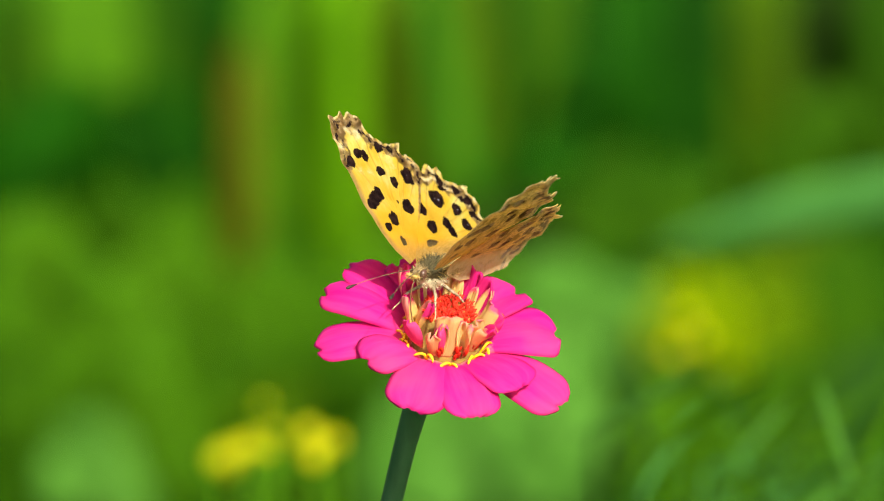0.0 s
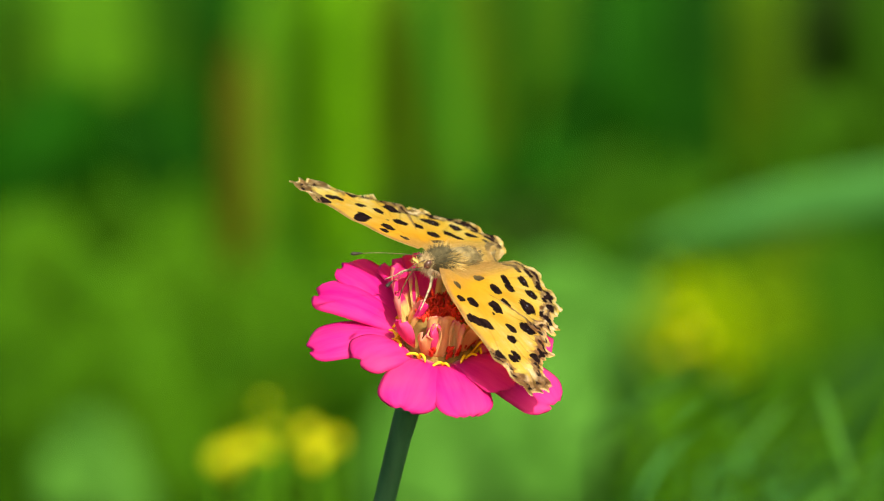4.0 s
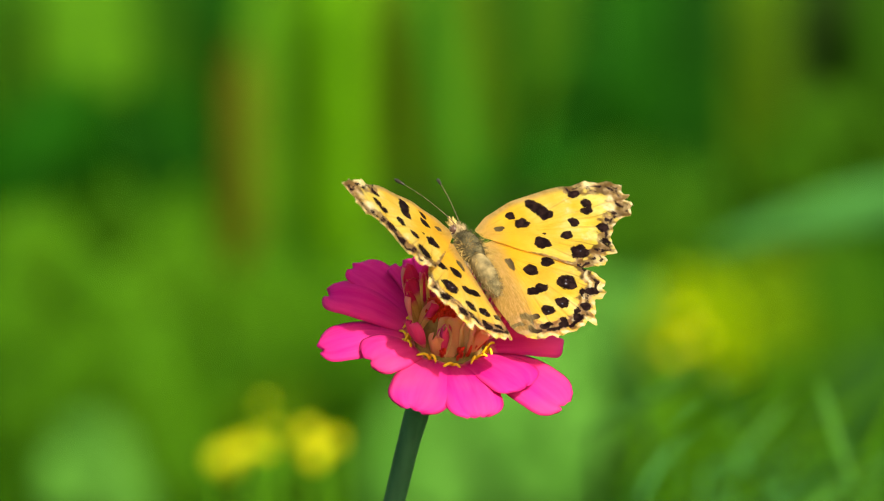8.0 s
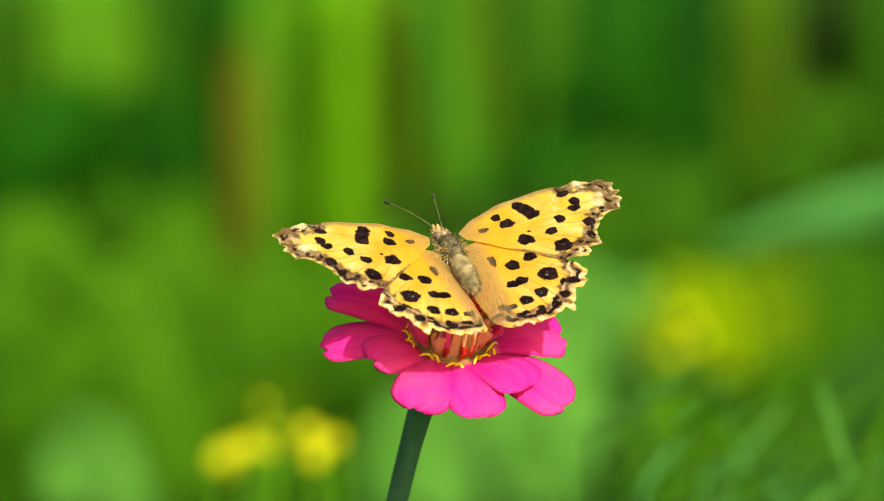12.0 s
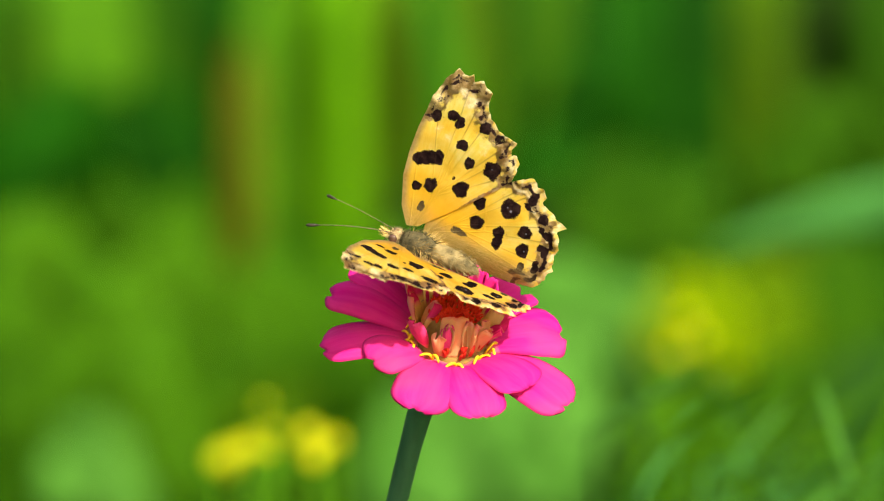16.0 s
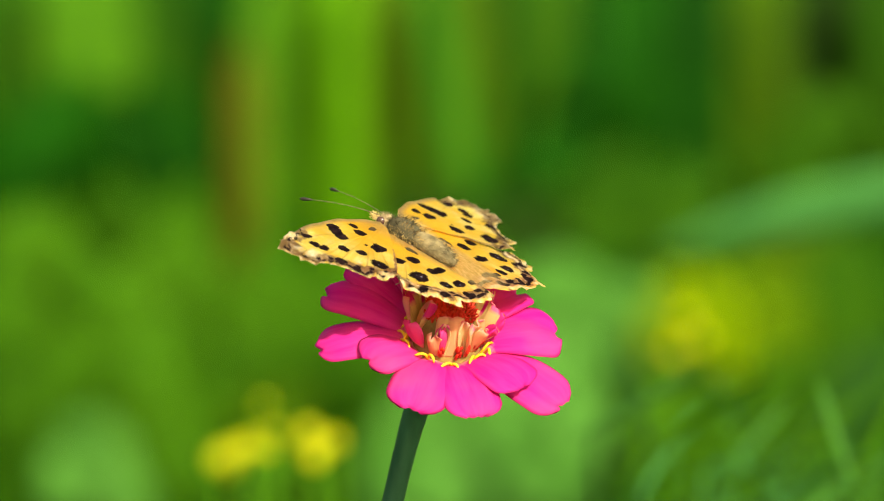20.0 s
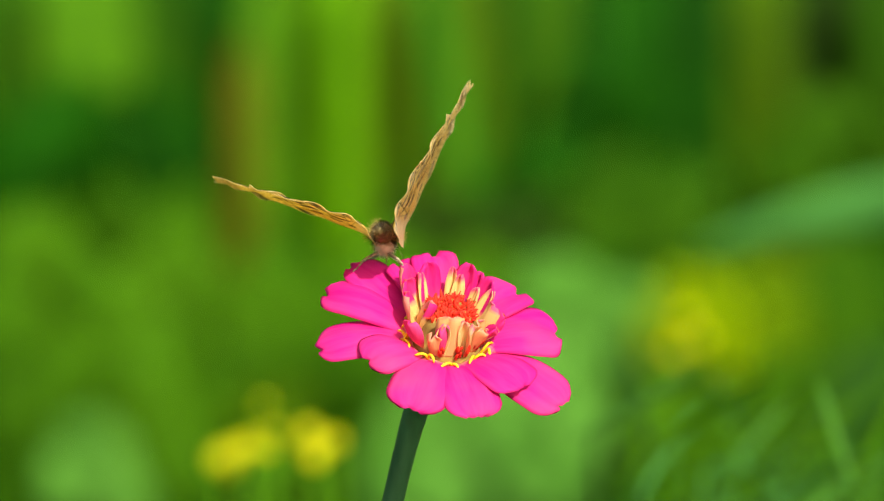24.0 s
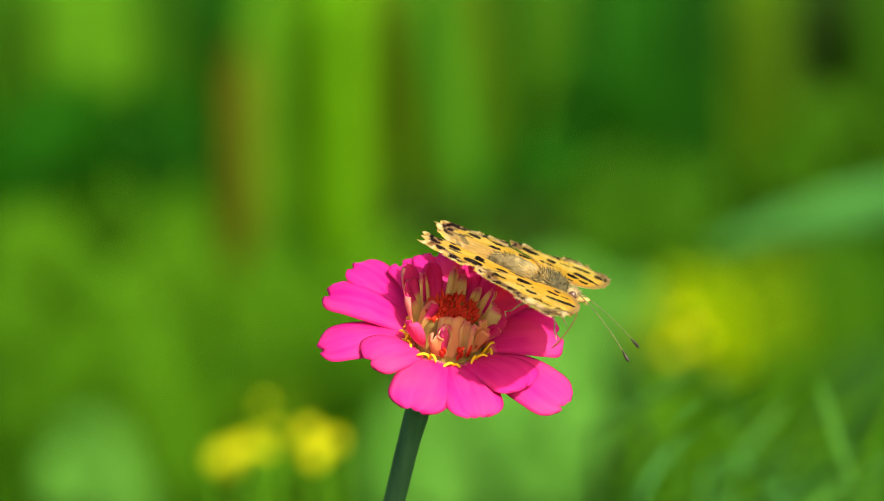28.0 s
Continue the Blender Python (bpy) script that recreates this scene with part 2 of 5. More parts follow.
def shell(grid, thick, layer=""):
    """A thin closed sheet over a grid of points (rows run along it); with layer, keeps along, across and side for the material."""
    bm = bmesh.new()
    lay = bm.verts.layers.float_color.new(layer) if layer else None
    n, k = len(grid), len(grid[0])
    faces = ([], [])
    for i in range(n):
        top, low = [], []
        for j in range(k):
            a = Vector(grid[min(i + 1, n - 1)][j]) - Vector(grid[max(i - 1, 0)][j])
            b = Vector(grid[i][min(j + 1, k - 1)]) - Vector(grid[i][max(j - 1, 0)])
            nn = a.cross(b)
            nn = nn.normalized() if nn.length > 1e-12 else Vector((0, 0, 1))
            p = Vector(grid[i][j])
            rim = 0.25 if j in (0, k - 1) or i == n - 1 else 1.0
            for lst, s, back in ((top, 0.5, 0.0), (low, -0.5, 1.0)):
                v = bm.verts.new(p + nn * thick * s * rim)
                if lay:
                    v[lay] = (i / (n - 1), j / (k - 1), back, 1.0)
                lst.append(v)
        faces[0].append(top)
        faces[1].append(low)
    up, dn = faces
    for i in range(n - 1):
        for j in range(k - 1):
            bm.faces.new((up[i][j], up[i + 1][j], up[i + 1][j + 1], up[i][j + 1]))
            bm.faces.new((dn[i][j], dn[i][j + 1], dn[i + 1][j + 1], dn[i + 1][j]))
        bm.faces.new((up[i][0], dn[i][0], dn[i + 1][0], up[i + 1][0]))
        bm.faces.new((up[i][k - 1], up[i + 1][k - 1], dn[i + 1][k - 1], dn[i][k - 1]))
    for j in range(k - 1):
        bm.faces.new((up[0][j], up[0][j + 1], dn[0][j + 1], dn[0][j]))
        bm.faces.new((up[n - 1][j], dn[n - 1][j], dn[n - 1][j + 1], up[n - 1][j + 1]))
    return bm


# ---- ground ----

def ground():
    m = Mat("meadow_soil", 0.9, 0.1)
    f = m.noise(3.0, 6.0, 0.65)
    c = m.ramp(f, [(0.3, (0.018, 0.060, 0.006)), (0.55, (0.030, 0.095, 0.010)), (0.75, (0.045, 0.125, 0.014))])
    m.colour(c).bump(m.noise(40.0), 0.6, 0.01)
    bm = bmesh.new()
    rings = [0.0, 1.0, 3.0, 8.0, 25.0, 100.0, 600.0, 3000.0]
    rows = []
    for r in rings:
        rows.append([bm.verts.new((r * math.cos(a), 1.5 + r * math.sin(a), 0.0)) for a in (k * math.tau / 32 for k in range(32))] if r else [bm.verts.new((0, 1.5, 0.0))])
    for k in range(32):
        bm.faces.new((rows[0][0], rows[1][k], rows[1][(k + 1) % 32]))
        for a, b in zip(rows[1:], rows[2:]):
            bm.faces.new((a[k], b[k], b[(k + 1) % 32], a[(k + 1) % 32]))
    ob = part("ground", bm, m.m, None)
    tagged(ob, "green meadow soil with short grass, reaching the horizon", "ground", kind="structure")


ground()

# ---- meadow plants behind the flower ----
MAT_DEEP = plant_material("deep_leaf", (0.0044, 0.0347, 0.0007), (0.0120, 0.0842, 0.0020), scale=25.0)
# very dark leaf colour that stands in for shade between the plants
MAT_PAINTED_SHADE = plant_material("painted_shade_leaf", (0.006, 0.019, 0.0013), (0.024, 0.057, 0.0042), scale=25.0)
MAT_WOOD = plant_material("wood_leaf", (0.0165, 0.0646, 0.0013), (0.0496, 0.1411, 0.0043), scale=25.0)
MAT_LEAF = plant_material("mid_leaf", (0.0323, 0.1074, 0.0020), (0.0822, 0.2174, 0.0078), scale=25.0)
MAT_SPRING = plant_material("spring_leaf", (0.0552, 0.1662, 0.0018), (0.1304, 0.3307, 0.0062), scale=25.0)
MAT_OLIVE = plant_material("olive_leaf", (0.035, 0.079, 0.0011), (0.085, 0.170, 0.0049), scale=25.0)
MAT_LEMON = plant_material("lemon_leaf", (0.058, 0.119, 0.0011), (0.141, 0.248, 0.0048), scale=25.0)
MAT_YELLOWISH = plant_material("yellow_leaf", (0.1102, 0.1909, 0.0012), (0.2601, 0.3801, 0.0047), scale=25.0)
MAT_PALE = plant_material("pale_leaf", (0.050, 0.163, 0.0146), (0.130, 0.338, 0.0484), scale=25.0)
MAT_TEAL = plant_material("bluish_leaf", (0.029, 0.119, 0.0191), (0.088, 0.279, 0.0592), scale=25.0)
MAT_BLUISH = plant_material("cool_leaf", (0.0110, 0.0450, 0.0050), (0.0374, 0.1173, 0.0166), scale=25.0)
MAT_DARK = plant_material("dark_leaf", (0.022, 0.112, 0.004), (0.042, 0.170, 0.008))
MAT_DRY = plant_material("dry_stalk", (0.028, 0.030, 0.0008), (0.073, 0.070, 0.0026), 0.7, 0.1)
m = Mat("bloom_yellow", 0.5, 0.3)
MAT_BLOOM = m.colour(m.ramp(m.noise(300.0), [(0.3, (0.70, 0.68, 0.003)), (0.7, (0.84, 0.82, 0.005))])).thin(0.3, (0.7, 0.7, 0.008)).m


def strip(spine, width, side, fold=0.15, k=5, tip=0.75):
    """A leaf blade along a spine, folded along its midrib and pointed at the end."""
    n = len(spine) - 1
    grid = []
    for i, p in enumerate(spine):
        t = i / n
        w = width * min(1.0, 0.55 + t * 1.5) * (1.0 if t < tip else max(0.03, 1 - ((t - tip) / (1 - tip)) ** 1.6))
        d = (spine[min(i + 1, n)] - spine[max(i - 1, 0)]).normalized()
        up = side.cross(d).normalized()
        grid.append([p + side * (w / 2 * q) + up * (abs(q) * w * fold) for q in (2 * j / (k - 1) - 1 for j in range(k))])
    return shell(grid, min(0.0012, width * 0.05))


def blade(name, foot, height, width, lean, curl, material, label, category):
    """A tall upright blade or stalk rooted in the ground."""
    f = Vector(foot)
    spine = bezier((f, f + Vector((lean * 0.2, 0, height * 0.4)), f + Vector((lean * 0.6, 0.0, height * 0.8)), f + Vector((lean, curl, height))), 18)
    thing = tagged(new(name), label, category, "tall grass leaves")
    thing.location = f
    side = Vector((1, 0.15, 0)).normalized()
    part("leaf_blade", strip([p - f for p in spine], width, side, 0.12, 5, 0.85), material, thing)
    bm = bmesh.new()
    tube(bm, [p - f + Vector((0, 0.002, 0)) for p in spine[:14]], [width * 0.09] * 14, 6)
    part("midrib", bm, material, thing)


def long_leaf(pts, width, material, label):
    """A long arching leaf on a stalk that comes up from the ground."""
    a = Vector(pts[0])
    spine = bezier([Vector(p) for p in pts], 16)
    foot = Vector((a.x, a.y + 0.02, 0.0))
    thing = tagged(new("arching_leaf"), label, "plant", "arching grass leaves")
    thing.location = foot
    d = (spine[-1] - spine[0]).normalized()
    side = d.cross(Vector((0, 1, 0.1))).normalized()
    part("leaf_blade", strip([p - foot for p in spine], width, side, 0.1, 5, 0.6), material, thing)
    bm = bmesh.new()
    tube(bm, bezier((Vector((0, 0, -0.005)), (a - foot) * 0.6, a - foot, spine[2] - foot), 10), [max(0.0003, width * 0.10)] * 11, 6)
    part("stalk", bm, material, thing)
    return thing


def broad_weed(middle, spread, count, length, width, lean, material, label):
    """A weed with a stem from the ground and broad leaves round its top, turned to the light."""
    r = random.Random(int(abs(middle[0]) * 9000 + abs(middle[2]) * 700 + count))
    c = Vector(middle)
    foot = Vector((c.x, c.y + 0.02, 0.0))
    thing = tagged(new("broad_weed"), label, "plant", "broad-leaved weeds")
    thing.location = foot
    top = c - foot
    bm = bmesh.new()
    tube(bm, bezier((Vector((0, 0, -0.005)), Vector((0.01, 0, top.z * 0.5)), top), 8), [0.0032 - 0.0002 * i for i in range(9)], 6)
    part("stem", bm, material, thing)
    for i in range(count):
        a, q = i * 2.4, math.sqrt((i + 0.5) / count)
        at = top + Vector((math.cos(a) * q * spread[0], r.uniform(-0.012, 0.006), math.sin(a) * q * spread[1]))
        turn = radians(lean + r.uniform(-32, 32))
        way = Vector((math.cos(turn), r.uniform(-0.25, 0.25), math.sin(turn))).normalized()
        side = way.cross(Vector((r.uniform(-0.25, 0.25), 1, -0.25))).normalized()
        ln, w = length * r.uniform(0.8, 1.2), width * r.uniform(0.8, 1.2)
        sp = bezier((at - way * ln * 0.5, at + Vector((0, -ln * 0.06, 0)), at + way * ln * 0.5 + Vector((0, 0, -ln * 0.08))), 8)
        grid = []
        for k, p in enumerate(sp):
            h = w * 0.5 * math.sin(math.pi * min(0.985, 0.06 + k / 8 * 0.94)) ** 0.7 + 0.0004
            grid.append([p + side * (h * x) + Vector((0, -abs(x) * h * 0.12, 0)) for x in (-1, -0.5, 0, 0.5, 1)])
        part("leaf", shell(grid, 0.0006), material, thing)


def yellow_flower(at, radius):
    """A small yellow bloom on a thin stalk."""
    c = Vector(at)
    foot = Vector((c.x + 0.01, c.y + 0.01, 0.0))
    thing = tagged(new("yellow_flower"), "small bright yellow wildflower on a thin green stalk", "flower", "yellow wildflowers")
    thing.location = foot
    bm = bmesh.new()
    tube(bm, bezier((Vector((0, 0, -0.005)), Vector((0.004, 0, c.z * 0.6)), c - foot), 8), 0.0016, 6)
    part("stem", bm, MAT_LEAF, thing)
    for i in range(16):
        a = i * math.tau / 16
        out = Vector((math.cos(a), math.sin(a) * 0.45 - 0.1 * (i % 2), math.sin(a) * 0.85)).normalized()
        side = out.cross(Vector((0, -0.85, 0.5))).normalized()
        o = c - foot
        grid = []
        for k in range(6):
            t = k / 5
            w = radius * 0.34 * math.sin(math.pi * min(0.94, 0.15 + t * 0.8))
            p = o + out * radius * (0.1 + 0.9 * t)
            grid.append([p - side * w, p + Vector((0, -0.001, 0.001)), p + side * w])
        part("petal", shell(grid, 0.0006), MAT_BLOOM, thing)
    bm = bmesh.new()
    blob(bm, c - foot, (radius * 0.25, radius * 0.2, radius * 0.25), 10, 8)
    part("flower_centre", bm, MAT_YELLOW, thing)


def stuff_of_blades(name, count, box, height, width, material, seed, label, lean=0.4):
    """Uncounted grass as one mesh, thinning out from a middle (x, spread, y, spread)."""
    r = random.Random(seed)
    verts, faces = [], []
    for _ in range(count):
        x, y = r.gauss(box[0], box[1]), r.gauss(box[2], box[3])
        h, a = height * r.uniform(0.5, 1.3), r.uniform(0, math.tau)
        w = width * r.uniform(0.6, 1.4) / 2
        lx, ly = r.gauss(0, lean) * h, r.gauss(0, lean) * h
        sx, sy = math.cos(a) * w, math.sin(a) * w
        b = len(verts)
        verts += [(x - sx, y - sy, -0.004), (x + sx, y + sy, -0.004), (x - sx * 0.9 + lx * 0.35, y - sy * 0.9 + ly * 0.35, h * 0.55), (x + sx * 0.9 + lx * 0.35, y + sy * 0.9 + ly * 0.35, h * 0.55), (x + lx, y + ly, h)]
        faces += [(b, b + 1, b + 3, b + 2), (b + 2, b + 3, b + 4)]
    me = bpy.data.meshes.new(name)
    me.from_pydata(verts, [], faces)
    me.materials.append(material)
    tagged(new(name, me), label, "grass", kind="stuff")


stuff_of_blades("meadow_grass", 45000, (0.0, 2.1, 1.6, 2.4), 0.14, 0.007, MAT_DARK, 3, "dark green meadow grass on the soil")
stuff_of_blades("tall_grass", 2500, (0.0, 0.75, 3.6, 0.7), 0.42, 0.012, MAT_DARK, 5, "tall dark green grass in the background", 0.25)
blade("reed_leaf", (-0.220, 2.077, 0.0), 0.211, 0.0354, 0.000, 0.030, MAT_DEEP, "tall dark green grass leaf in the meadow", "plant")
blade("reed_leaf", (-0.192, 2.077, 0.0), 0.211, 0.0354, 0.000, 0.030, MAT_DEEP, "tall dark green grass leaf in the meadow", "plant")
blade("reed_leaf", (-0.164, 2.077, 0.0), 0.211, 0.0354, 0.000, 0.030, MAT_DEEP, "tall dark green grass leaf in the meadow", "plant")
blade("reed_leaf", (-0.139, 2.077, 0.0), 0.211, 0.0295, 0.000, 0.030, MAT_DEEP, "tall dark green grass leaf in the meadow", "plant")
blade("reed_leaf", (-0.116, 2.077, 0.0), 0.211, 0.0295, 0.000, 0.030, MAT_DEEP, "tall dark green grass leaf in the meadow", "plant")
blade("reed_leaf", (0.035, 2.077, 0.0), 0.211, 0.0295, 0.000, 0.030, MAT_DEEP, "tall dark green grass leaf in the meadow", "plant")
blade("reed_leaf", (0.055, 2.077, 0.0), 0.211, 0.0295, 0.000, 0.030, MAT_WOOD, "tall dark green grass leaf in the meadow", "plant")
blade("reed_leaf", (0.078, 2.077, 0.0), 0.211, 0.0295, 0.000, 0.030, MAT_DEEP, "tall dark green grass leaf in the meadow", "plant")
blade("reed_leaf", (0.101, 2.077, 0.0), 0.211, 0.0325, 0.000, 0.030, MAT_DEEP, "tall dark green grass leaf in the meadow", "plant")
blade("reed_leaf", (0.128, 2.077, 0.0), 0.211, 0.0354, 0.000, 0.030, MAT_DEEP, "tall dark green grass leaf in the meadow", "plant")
# these two blades paint a shaded gap with the darkest leaf colour
blade("reed_leaf", (0.187, 2.126, 0.0), 0.200, 0.0240, 0.000, 0.030, MAT_PAINTED_SHADE, "tall dark green grass leaf in the meadow", "plant")
blade("reed_leaf", (0.204, 2.126, 0.0), 0.200, 0.0240, 0.000, 0.030, MAT_PAINTED_SHADE, "tall dark green grass leaf in the meadow", "plant")
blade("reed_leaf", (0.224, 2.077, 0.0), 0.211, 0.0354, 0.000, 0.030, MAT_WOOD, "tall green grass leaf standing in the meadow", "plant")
# another shaded gap, painted as a very dark blade
blade("reed_leaf", (-0.078, 2.077, 0.0), 0.211, 0.0177, 0.000, 0.030, MAT_PAINTED_SHADE, "tall dark green grass leaf in the meadow", "plant")
blade("reed_leaf", (-0.058, 1.930, 0.0), 0.243, 0.0183, 0.000, 0.030, MAT_SPRING, "tall bright yellow-green grass leaf standing in the meadow", "plant")
blade("reed_leaf", (-0.047, 1.901, 0.0), 0.249, 0.0181, 0.003, 0.030, MAT_SPRING, "tall bright yellow-green grass leaf standing in the meadow", "plant")
blade("reed_leaf", (-0.036, 1.950, 0.0), 0.239, 0.0141, 0.000, 0.030, MAT_OLIVE, "tall bright yellow-green grass leaf standing in the meadow", "plant")
blade("reed_leaf", (-0.080, 1.929, 0.0), 0.238, 0.0197, -0.005, 0.030, MAT_LEAF, "tall green grass leaf standing in the meadow", "plant")
blade("reed_leaf", (-0.070, 1.978, 0.0), 0.227, 0.0143, 0.000, 0.030, MAT_SPRING, "tall green grass leaf standing in the meadow", "plant")
blade("dry_stalk", (-0.091, 1.842, 0.0), 0.222, 0.0148, -0.002, 0.030, MAT_DRY, "brown dry stalk standing in the meadow", "plant")
blade("reed_leaf", (-0.019, 1.979, 0.0), 0.232, 0.0257, 0.000, 0.030, MAT_OLIVE, "tall green grass leaf standing in the meadow", "plant")
blade("reed_leaf", (0.001, 1.960, 0.0), 0.236, 0.0241, 0.000, 0.030, MAT_OLIVE, "tall olive-green grass leaf standing in the meadow", "plant")
blade("reed_leaf", (0.017, 1.989, 0.0), 0.230, 0.0186, 0.000, 0.030, MAT_OLIVE, "tall olive-green grass leaf standing in the meadow", "plant")
blade("reed_leaf", (0.143, 1.930, 0.0), 0.243, 0.0140, 0.000, 0.030, MAT_OLIVE, "tall olive-green grass leaf standing in the meadow", "plant")
blade("reed_leaf", (0.155, 1.930, 0.0), 0.243, 0.0169, 0.000, 0.030, MAT_OLIVE, "tall olive-green grass leaf standing in the meadow", "plant")
blade("reed_leaf", (-0.180, 1.950, 0.0), 0.239, 0.0255, 0.000, 0.030, MAT_LEAF, "tall bright yellow-green grass leaf standing in the meadow", "plant")
blade("reed_leaf", (-0.160, 1.969, 0.0), 0.234, 0.0256, 0.000, 0.030, MAT_LEAF, "tall bright yellow-green grass leaf standing in the meadow", "plant")
blade("reed_leaf", (-0.136, 1.979, 0.0), 0.232, 0.0257, 0.000, 0.030, MAT_WOOD, "tall green grass leaf standing in the meadow", "plant")
blade("reed_leaf", (-0.209, 1.979, 0.0), 0.232, 0.0314, 0.000, 0.030, MAT_WOOD, "tall green grass leaf standing in the meadow", "plant")
# two weeds whose shade is part of their deep green colour
broad_weed((-0.177, 1.839, 0.177), (0.0388, 0.0233), 12, 0.0440, 0.0233, 80, MAT_DEEP, "broad-leaved weed with its shade put into the dark green")
broad_weed((-0.128, 1.838, 0.174), (0.0233, 0.0233), 8, 0.0440, 0.0207, 95, MAT_DEEP, "broad-leaved weed with its shade put into the dark green")
broad_weed((-0.180, 1.649, 0.164), (0.0218, 0.0267), 9, 0.0412, 0.0194, 75, MAT_LEAF, "broad-leaved green weed in the meadow")
broad_weed((-0.148, 1.733, 0.167), (0.0175, 0.0150), 6, 0.0350, 0.0175, 100, MAT_WOOD, "broad-leaved green weed in the meadow")
broad_weed((-0.113, 1.651, 0.171), (0.0194, 0.0218), 8, 0.0412, 0.0170, 85, MAT_LEAF, "broad-leaved green weed in the meadow")
broad_weed((-0.145, 1.626, 0.155), (0.0217, 0.0193), 8, 0.0409, 0.0193, 70, MAT_LEAF, "broad-leaved green weed in the meadow")
broad_weed((-0.112, 1.523, 0.155), (0.0209, 0.0209), 8, 0.0394, 0.0162, 85, MAT_LEAF, "broad-leaved yellow-green weed in the meadow")
broad_weed((-0.149, 1.560, 0.142), (0.0188, 0.0141), 7, 0.0353, 0.0165, 100, MAT_LEAF, "broad-leaved green weed in the meadow")
broad_weed((-0.178, 1.556, 0.126), (0.0188, 0.0259), 9, 0.0400, 0.0188, 90, MAT_WOOD, "broad-leaved green weed in the meadow")
broad_weed((-0.140, 1.466, 0.136), (0.0159, 0.0159), 7, 0.0341, 0.0159, 85, MAT_PALE, "pale green broad-leaved weed in the meadow")
broad_weed((-0.111, 1.495, 0.128), (0.0161, 0.0138), 6, 0.0345, 0.0161, 80, MAT_LEAF, "broad-leaved green weed in the meadow")
broad_weed((-0.068, 1.626, 0.155), (0.0265, 0.0217), 10, 0.0433, 0.0169, 88, MAT_LEAF, "broad-leaved green weed in the meadow")
broad_weed((-0.083, 1.560, 0.142), (0.0165, 0.0141), 6, 0.0330, 0.0165, 90, MAT_WOOD, "broad-leaved green weed in the meadow")
broad_weed((-0.043, 1.541, 0.145), (0.0164, 0.0210), 7, 0.0374, 0.0164, 85, MAT_WOOD, "broad-leaved green weed in the meadow")
broad_weed((-0.067, 1.471, 0.154), (0.0136, 0.0091), 5, 0.0273, 0.0136, 80, MAT_OLIVE, "broad-leaved yellow-green weed in the meadow")
# two very dark weeds in place of shaded holes in the greenery
broad_weed((-0.016, 1.791, 0.152), (0.0128, 0.0102), 4, 0.0281, 0.0153, 30, MAT_PAINTED_SHADE, "broad-leaved weed with its shade put into the dark green")
broad_weed((0.027, 1.791, 0.153), (0.0230, 0.0102), 6, 0.0357, 0.0153, 10, MAT_PAINTED_SHADE, "broad-leaved weed with its shade put into the dark green")
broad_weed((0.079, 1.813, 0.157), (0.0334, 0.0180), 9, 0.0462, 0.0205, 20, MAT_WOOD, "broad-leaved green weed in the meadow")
# two more deep green weeds, shaded by colour only
broad_weed((0.079, 1.941, 0.173), (0.0241, 0.0214), 7, 0.0455, 0.0214, 70, MAT_DEEP, "broad-leaved weed with its shade put into the dark green")
broad_weed((0.046, 1.885, 0.154), (0.0184, 0.0184), 6, 0.0395, 0.0184, 60, MAT_DEEP, "broad-leaved weed with its shade put into the dark green")
broad_weed((0.050, 1.549, 0.177), (0.0210, 0.0187), 8, 0.0397, 0.0210, 20, MAT_PALE, "pale green broad-leaved weed in the meadow")
broad_weed((0.079, 1.566, 0.162), (0.0212, 0.0188), 8, 0.0400, 0.0212, 50, MAT_PALE, "pale green broad-leaved weed in the meadow")
broad_weed((0.018, 1.626, 0.155), (0.0217, 0.0217), 7, 0.0385, 0.0193, 40, MAT_LEAF, "broad-leaved green weed in the meadow")
broad_weed((-0.020, 1.647, 0.155), (0.0218, 0.0218), 7, 0.0388, 0.0194, 80, MAT_LEAF, "broad-leaved green weed in the meadow")
broad_weed((0.102, 1.511, 0.188), (0.0170, 0.0150), 6, 0.0322, 0.0138, 80, MAT_YELLOWISH, "broad-leaved yellow-green weed in the meadow")
broad_weed((0.132, 1.588, 0.166), (0.0190, 0.0166), 7, 0.0356, 0.0166, 60, MAT_LEMON, "broad-leaved yellow-green weed in the meadow")
broad_weed((0.170, 1.627, 0.158), (0.0217, 0.0193), 8, 0.0409, 0.0193, 70, MAT_WOOD, "broad-leaved green weed in the meadow")
broad_weed((0.183, 1.889, 0.170), (0.0289, 0.0158), 8, 0.0447, 0.0184, 20, MAT_WOOD, "broad-leaved green weed in the meadow")
broad_weed((0.124, 1.730, 0.157), (0.0200, 0.0100), 5, 0.0375, 0.0150, 15, MAT_WOOD, "broad-leaved green weed in the meadow")
broad_weed((0.154, 1.730, 0.155), (0.0250, 0.0100), 6, 0.0400, 0.0150, 15, MAT_OLIVE, "broad-leaved green weed in the meadow")
broad_weed((-0.005, 1.420, 0.157), (0.0245, 0.0201), 9, 0.0424, 0.0201, 80, MAT_PALE, "pale green broad-leaved weed in the meadow")
broad_weed((0.033, 1.421, 0.162), (0.0223, 0.0201), 9, 0.0424, 0.0201, 100, MAT_PALE, "pale green broad-leaved weed in the meadow")
broad_weed((0.051, 1.445, 0.173), (0.0135, 0.0135), 5, 0.0337, 0.0157, 110, MAT_PALE, "pale green broad-leaved weed in the meadow")
broad_weed((-0.028, 1.437, 0.145), (0.0112, 0.0135), 5, 0.0292, 0.0135, 80, MAT_LEAF, "broad-leaved green weed in the meadow")
